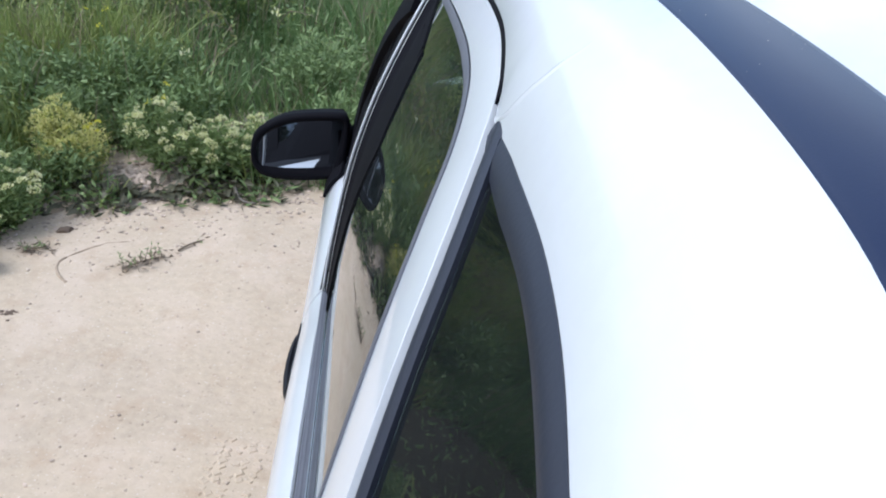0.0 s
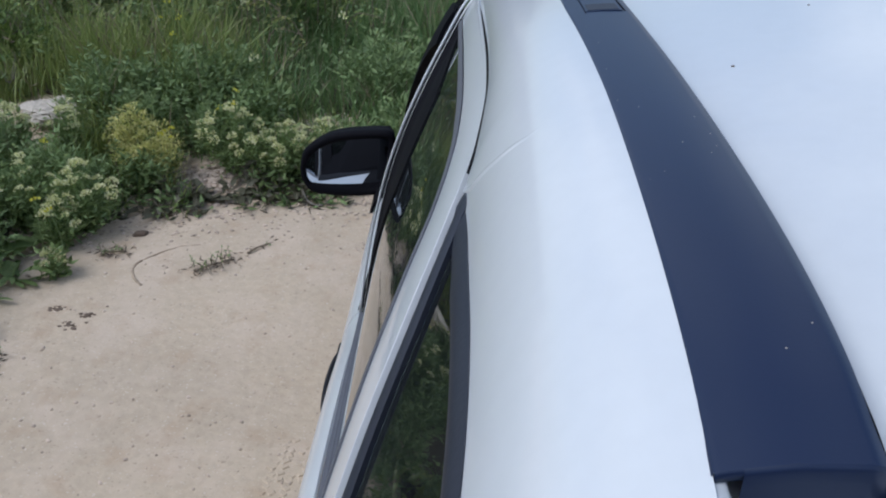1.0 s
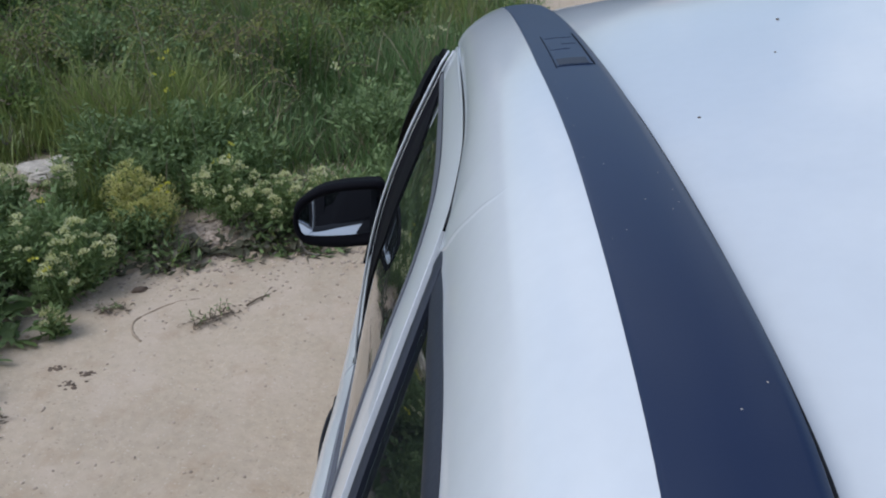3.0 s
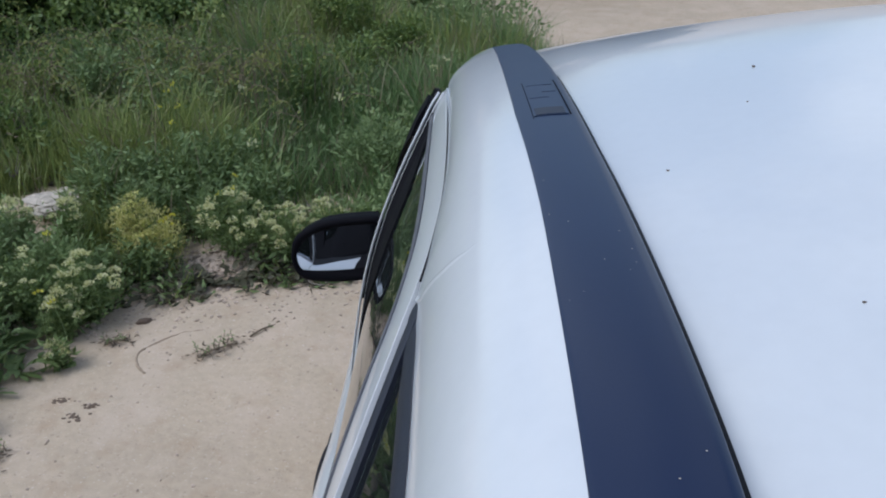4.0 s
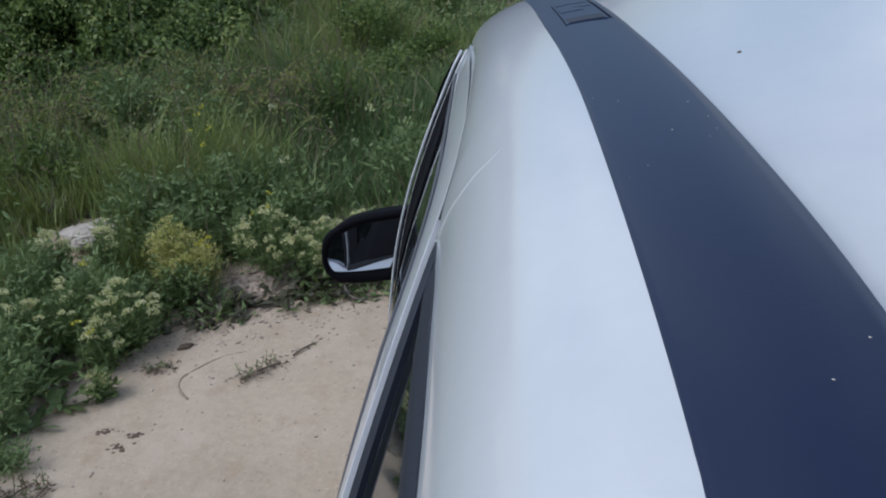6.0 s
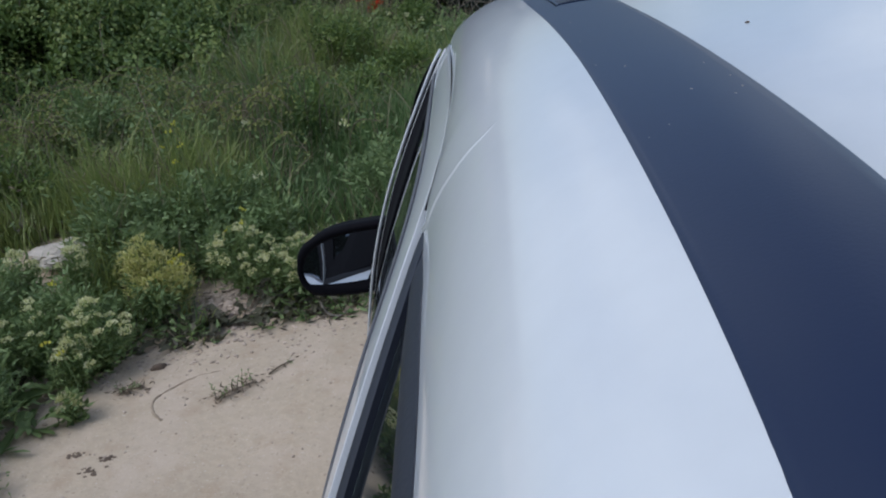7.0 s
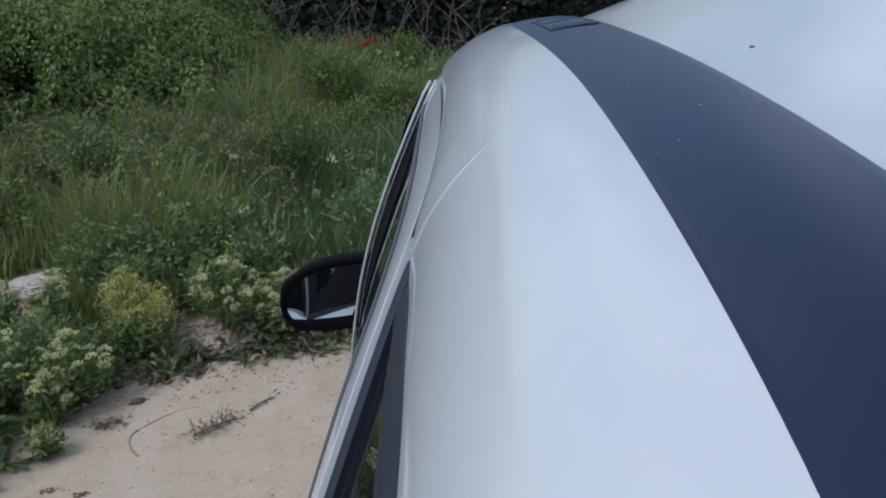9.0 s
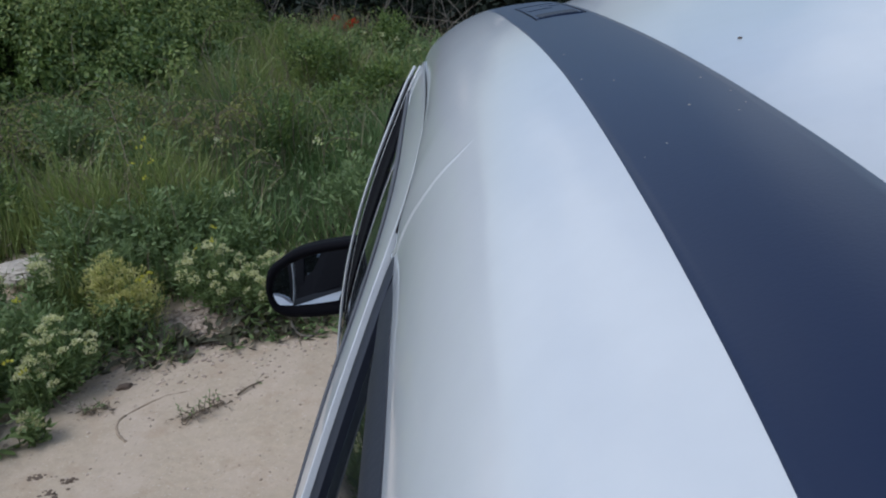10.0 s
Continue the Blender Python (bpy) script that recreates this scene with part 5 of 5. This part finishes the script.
EVERGREEN = "dark evergreen hedge tree with dense low branches"
for x, y, h, sp in ((-6.8, 8.4, 2.0, 1.3), (-5.2, 8.3, 1.8, 1.2), (-3.9, 8.2, 1.9, 1.2), (-2.8, 8.3, 1.7, 1.1), (-1.7, 8.1, 1.9, 1.1), (-0.6, 8.2, 1.7, 1.1), (0.4, 8.4, 1.7, 1.0)):
    tree(x, y, h, sp, 4200, EVERGREEN)
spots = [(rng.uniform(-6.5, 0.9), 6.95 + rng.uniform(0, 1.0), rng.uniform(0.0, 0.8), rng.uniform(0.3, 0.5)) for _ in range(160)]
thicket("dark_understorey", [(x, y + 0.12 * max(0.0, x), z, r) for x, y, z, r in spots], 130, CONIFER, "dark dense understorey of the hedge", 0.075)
# unseen trees added behind the camera, only to darken reflections
for x, y, h, sp in ((-3.4, -6.3, 3.6, 1.4), (-1.9, -7.6, 4.0, 1.5), (-0.3, -8.2, 3.8, 1.5), (1.4, -8.3, 4.0, 1.5), (-5.2, -4.6, 3.4, 1.4)):
    tree(x, y, h, sp, 3200, EVERGREEN)


# dense dark wall of leaves out of view, added to darken the mirror
spots = [(rng.uniform(-6.5, 2.5), -6.4 - rng.uniform(0, 1.8), rng.uniform(0.05, 2.6), rng.uniform(0.4, 0.65)) for _ in range(330)]
thicket("hedge_behind", spots, 110, CONIFER, "dark dense hedge at the end of the track", 0.19)


def bare_shrub(x, y, h, n, lean_x, label):
    """Leafless grey stems that fork upwards."""
    z = float(height(x, y))
    thing = tagged(empty("bare_shrub", x, y, z), label, "shrub", "leafless shrubs before the hedge")
    for i in range(n):
        foot = np.array((x + rng.normal(0, 0.12), y + rng.normal(0, 0.08), z - 0.02))
        d = np.array((lean_x + rng.normal(0, 0.32), rng.normal(0, 0.15), 1.0))
        top = foot + d * h * rng.uniform(0.6, 1.1)
        stem = spline([foot, foot + (top - foot) * 0.4 + rng.normal(0, 0.05, 3), foot + (top - foot) * 0.75 + rng.normal(0, 0.05, 3), top], 8)
        pieces = [tube_mesh(stem, rng.uniform(0.002, 0.0055), 5, 0.35)]
        for j in range(3):
            p = stem[rng.integers(2, 7)]
            q = p + np.array((rng.normal(0, 0.28), rng.normal(0, 0.12), rng.uniform(0.08, 0.4))) * min(1.0, h)
            pieces.append(tube_mesh(spline([p, 0.5 * (p + q) + rng.normal(0, 0.025, 3), q], 4), 0.0035, 4, 0.4))
        plant_part("stem", joined(pieces), BLEACHED, thing)


for x, h, n, lx in ((-2.45, 1.2, 3, 0.0), (-2.2, 1.0, 3, 0.15), (-1.95, 0.8, 3, 0.3), (-1.5, 1.1, 3, -0.2), (-1.15, 1.3, 3, 0.05), (-0.85, 0.9, 3, 0.35), (-0.6, 0.8, 3, 0.4)):
    bare_shrub(x, 6.45 + rng.uniform(-0.15, 0.2), h, n, lx, "leafless grey-brown shrub with forked dead stems")

for x, y, h, n, lx in ((-2.85, 2.6, 0.30, 4, 0.1), (-2.7, 2.45, 0.22, 3, 0.3)):
    bare_shrub(x, y, h, n, lx, "low brown dead shrub beside the pale rock")

# ---- things on the sand ----


def pebble(r, seed):
    g = np.random.default_rng(seed)
    bm = bmesh.new()
    bmesh.ops.create_icosphere(bm, subdivisions=1, radius=1.0)
    v = np.array([q.co[:] for q in bm.verts])
    f = [[w.index for w in q.verts] for q in bm.faces]
    bm.free()
    return v * g.uniform(0.7, 1.2, (len(v), 1)) * r * np.array((1.2, 0.9, 0.6)), f


def lump(name, x, y, size, mat, label, category, seed, flat=0.5, turn=0.0, group="", rough=0.0):
    g = np.random.default_rng(seed)
    bm = bmesh.new()
    bmesh.ops.create_icosphere(bm, subdivisions=4 if rough else 3, radius=1.0)
    for q in bm.verts:
        k = 1 + 0.28 * noise.noise(q.co * 1.3 + Vector((seed, 0, 0))) + 0.14 * noise.noise(q.co * 3.5 + Vector((0, seed, 0))) + rough * noise.noise(q.co * 8.0 + Vector((seed, seed, 0)))
        q.co = Vector((q.co.x * size[0], q.co.y * size[1], q.co.z * size[2] * flat)) * k
    me = bpy.data.meshes.new(name)
    bm.to_mesh(me)
    bm.free()
    me.materials.append(mat)
    me.polygons.foreach_set("use_smooth", [size[0] < 0.04] * len(me.polygons))
    ob = new(name, me)
    ob.location = (x, y, float(height(x, y)) + size[2] * flat * (0.7 if size[0] > 0.1 else 0.35))
    ob.rotation_euler = (0, 0, turn)
    return tagged(ob, label, category, group)


lump("rock", -2.33, 2.15, (0.15, 0.10, 0.055), ROCK, "pale whitish rock lying in the weeds", "rock", 3, 0.8, 0.4, rough=0.16)
lump("rock", -2.29, 2.89, (0.06, 0.05, 0.06), STONE, "small pinkish stone lying in the grass", "rock", 9, 0.8, 1.0)
for i, (x, y, a) in enumerate(((-1.30, 2.40, 0.030), (-1.17, 2.45, 0.026), (-1.36, 2.30, 0.022), (-1.05, 2.42, 0.026), (-1.23, 2.33, 0.020), (-1.12, 2.36, 0.018), (-1.27, 2.45, 0.017), (-1.20, 2.40, 0.022), (-1.33, 2.36, 0.016), (-1.09, 2.47, 0.02))):
    lump("rock", x, y - 0.15, (a * 1.2, a * 0.7, a * 0.6), STONE, "pinkish-beige stone on the bare patch", "rock", 20 + i, 0.7, i * 1.3, "stones on the bank")
for i, (x, y, a) in enumerate(((-1.66, 1.80, 0.018), (-1.72, 1.75, 0.014), (-1.60, 1.86, 0.017), (-1.58, 1.78, 0.013), (-1.69, 1.84, 0.012), (-1.63, 1.74, 0.015), (-2.22, 1.2, 0.03))):
    lump("stone", x, y, (a, a * 0.8, a * 0.8), STONE, "small pale stone on the bare sand patch", "stone", 40 + i, 0.7, i * 0.9, "stones on the bank")
lump("clod", -1.809, 1.442, (0.027, 0.015, 0.018), CLOD, "dark brown clod of earth on the sand", "clod", 5, 0.7, 0.3)
pieces = []
for i in range(70):
    cx, cy, r = ((-1.86, 0.855, 0.018), (-1.82, 0.92, 0.012), (-1.93, 0.95, 0.014))[i % 3]
    x, y = cx + rng.normal(0, r), cy + rng.normal(0, r * 0.7)
    v, f = pebble(rng.uniform(0.002, 0.0085), 300 + i)
    pieces.append((v + np.array((x, y, float(height(x, y)))), f))
stuff("crumbled_earth", *merge(pieces), CLOD, "dark crumbs of earth scattered on the sand", "crumbs")

# gravel, denser along the edge
pieces = []
CLUSTER = 5200
for i in range(6600):
    x, y = rng.uniform(-2.7, -0.7), rng.uniform(-0.6, 1.9)
    if i >= CLUSTER:
        bx, by = ((-1.66, 1.79), (-1.21, 2.25), (-1.68, 1.74))[i % 3]
        x, y = bx + rng.normal(0, 0.075), by + rng.normal(0, 0.055)
    d = float(inside_green(np.array(x), np.array(y)))
    if i < CLUSTER and (d > 0.25 or rng.uniform() > 0.25 + 0.75 * math.exp(-abs(d) / 0.25)):
        continue
    v, f = pebble((0.0012 + 0.0058 * rng.uniform() ** 3) * (2.3 if i >= CLUSTER else 1.4 if d > -0.15 else 1), i)
    a = rng.uniform(0, 6.28)
    v = v @ np.array(((math.cos(a), math.sin(a), 0), (-math.sin(a), math.cos(a), 0), (0, 0, 1)))
    pieces.append((v + np.array((x, y, float(height(x, y)) + 0.001)), f))
for i in range(260):
    x = rng.uniform(-2.15, -0.9)
    y = float(edge_y(x)) + rng.normal(-0.02, 0.07)
    v, f = pebble(rng.uniform(0.003, 0.009), 5000 + i)
    pieces.append((v + np.array((x, y, float(height(x, y)) + 0.001)), f))
stuff("gravel", *merge(pieces), STONE, "fine pale gravel and grit on the sand", "gravel")

# dry curved stick, pale curled stem
hz = lambda x, y: float(height(x, y))
v, f = tube_mesh(spline([(x, y, hz(x, y) - 0.001) for x, y in ((-1.705, 1.095), (-1.745, 1.145), (-1.765, 1.22), (-1.725, 1.29), (-1.65, 1.355), (-1.60, 1.366), (-1.56, 1.385))], 30) + rng.normal(0, 0.0011, (30, 3)), 0.0052, 6, 0.5)
tagged(new("stick", quick_mesh("stick", v, f, DRY_STICK, True)), "thin curved dry stick lying on the sand", "stick")
v, f = tube_mesh(spline([(x, y, hz(x, y) + z) for x, y, z in ((-1.27, 1.72, 0.05), (-1.245, 1.69, 0.02), (-1.20, 1.675, 0.008), (-1.15, 1.70, 0.02))], 16), 0.006, 6, 0.7)
tagged(new("withered_stick", quick_mesh("withered_stick", v, f, BLEACHED, True)), "pale curled dry stick at the edge of the weeds", "stick")


def sprig(x, y, length, n, h, label, turn=0.0):
    """A half-dry seedling with upright shoots along a creeping stem."""
    thing = tagged(empty("dry_sprig", x, y, hz(x, y)), label, "weed")
    c, s = math.cos(turn), math.sin(turn)
    line = spline([(x, y, hz(x, y) + 0.006), (x + 0.45 * length * c, y + 0.45 * length * s, hz(x, y) + 0.012), (x + length * c, y + length * s, hz(x, y) + 0.006)], 10)
    plant_part("stem", tube_mesh(line, 0.004, 5, 0.5), TWIG, thing)
    pts, dirs = [], []
    for i in range(n):
        p = line[int(rng.uniform(0, 9.9))] + rng.normal(0, 0.012, 3) * np.array((1, 1, 0))
        q = p + np.array((rng.normal(0, 0.018), rng.normal(0, 0.012), h * rng.uniform(0.3, 1.0)))
        plant_part("shoot", tube_mesh([p, 0.5 * (p + q), q], 0.0014, 4, 0.6), TWIG, thing)
        for u in (0.2, 0.4, 0.6, 0.8, 1.0):
            pts.append(p + (q - p) * u)
            dirs.append(rng.normal(0, 1, 3) + np.array((0, 0, 0.6)))
    plant_part("leaves", leaves(np.array(pts), np.array(dirs), 0.016, 0.005), HERB, thing)
    n2 = n * 9
    at = line[rng.integers(0, 10, n2)] + rng.normal(0, 0.019, (n2, 3)) * np.array((1, 1, 0.15))
    plant_part("litter", leaves(at, np.c_[rng.normal(0, 1, (n2, 2)), rng.uniform(0, 0.3, n2)], 0.022, 0.006), TWIG, thing, "dry brown leaf litter", "stuff")


sprig(-1.555, 1.19, 0.15, 11, 0.065, "half-dry sprig of weed growing on the sand", radians(38))
sprig(-1.40, 1.32, 0.11, 1, 0.010, "thin dry stalk lying on the sand", radians(48))
sprig(-1.90, 1.29, 0.08, 7, 0.03, "small tuft of weed growing on the sand", radians(15))
sprig(-2.10, 0.62, 0.10, 6, 0.11, "thin upright weed at the edge of the sand", radians(60))
sprig(-2.02, 0.56, 0.12, 8, 0.08, "thin upright weed at the edge of the sand", radians(80))

# specks of dirt on the roof
def on_roof(x, y):
    return float(roof_at(x, y)) - 0.0105 + 0.066 * (1 - (x / 0.6) ** 2)


for i, (x, y, a) in enumerate(((-0.439, -0.831, 0.0016), (-0.546, -1.045, 0.0009), (-0.503, -1.23, 0.0008), (-0.47, -0.93, 0.0008), (-0.33, -1.0, 0.0008))):
    v, f = pebble(a, 900 + i)
    ob = new("dirt_speck", quick_mesh("dirt_speck", v + np.array((x, y, on_roof(x, y) + a * 0.4)), f, CLOD, True))
    tagged(ob, "tiny dark speck of dirt on the white roof", "speck", "specks on the roof")
SPECKS = ((-0.6206, -1.068), (-0.6136, -1.135), (-0.5911, -1.154), (-0.5885, -1.176), (-0.6023, -1.185), (-0.5878, -1.324), (-0.5985, -1.335))
for i in range(20):
    x, y = SPECKS[i] if i < len(SPECKS) else (-rng.uniform(0.588, 0.622), rng.uniform(-1.24, -0.5))
    z = strip_top(-x, y) + 0.0010
    v, f = pebble(0.00034 if i < len(SPECKS) else rng.uniform(0.00018, 0.0004), 950 + i)
    ob = new("dust_speck", quick_mesh("dust_speck", v * np.array((1, 1.6, 0.6)) + np.array((x, y, z)), f, ROCK, True))
    tagged(ob, "tiny pale speck of dust on the dark roof strip", "speck", "specks on the strip")

# tyre prints pressed into the sand beside the sill
pieces = []
for i in range(13):
    for j in range(5):
        x = -1.15 + 0.028 * j + rng.normal(0, 0.003) + 0.15 * (i * 0.022)
        y = 0.12 + 0.022 * i + rng.normal(0, 0.002) + 0.006 * (j % 2)
        if rng.uniform() < 0.15:
            continue
        a, b, h = 0.0135 * rng.uniform(0.7, 1.1), 0.0085 * rng.uniform(0.7, 1.2), rng.uniform(0.0012, 0.003)
        t = 0.5 * (1 if j % 2 else -1) + rng.normal(0, 0.15)
        z = hz(x, y)
        q = [(x + u * math.cos(t) - v * math.sin(t), y + u * math.sin(t) + v * math.cos(t), z + k) for u, v, k in
             ((-a, -b, -0.002), (a, -b, -0.002), (a, b, -0.002), (-a, b, -0.002), (-a * 0.6, -b * 0.6, h), (a * 0.6, -b * 0.6, h), (a * 0.6, b * 0.6, h), (-a * 0.6, b * 0.6, h))]
        pieces.append((q, [[4, 5, 6, 7], [0, 1, 5, 4], [1, 2, 6, 5], [2, 3, 7, 6], [3, 0, 4, 7]]))
stuff("tyre_print", *merge(pieces), SAND, "tyre tread print in the pale sand", "print")
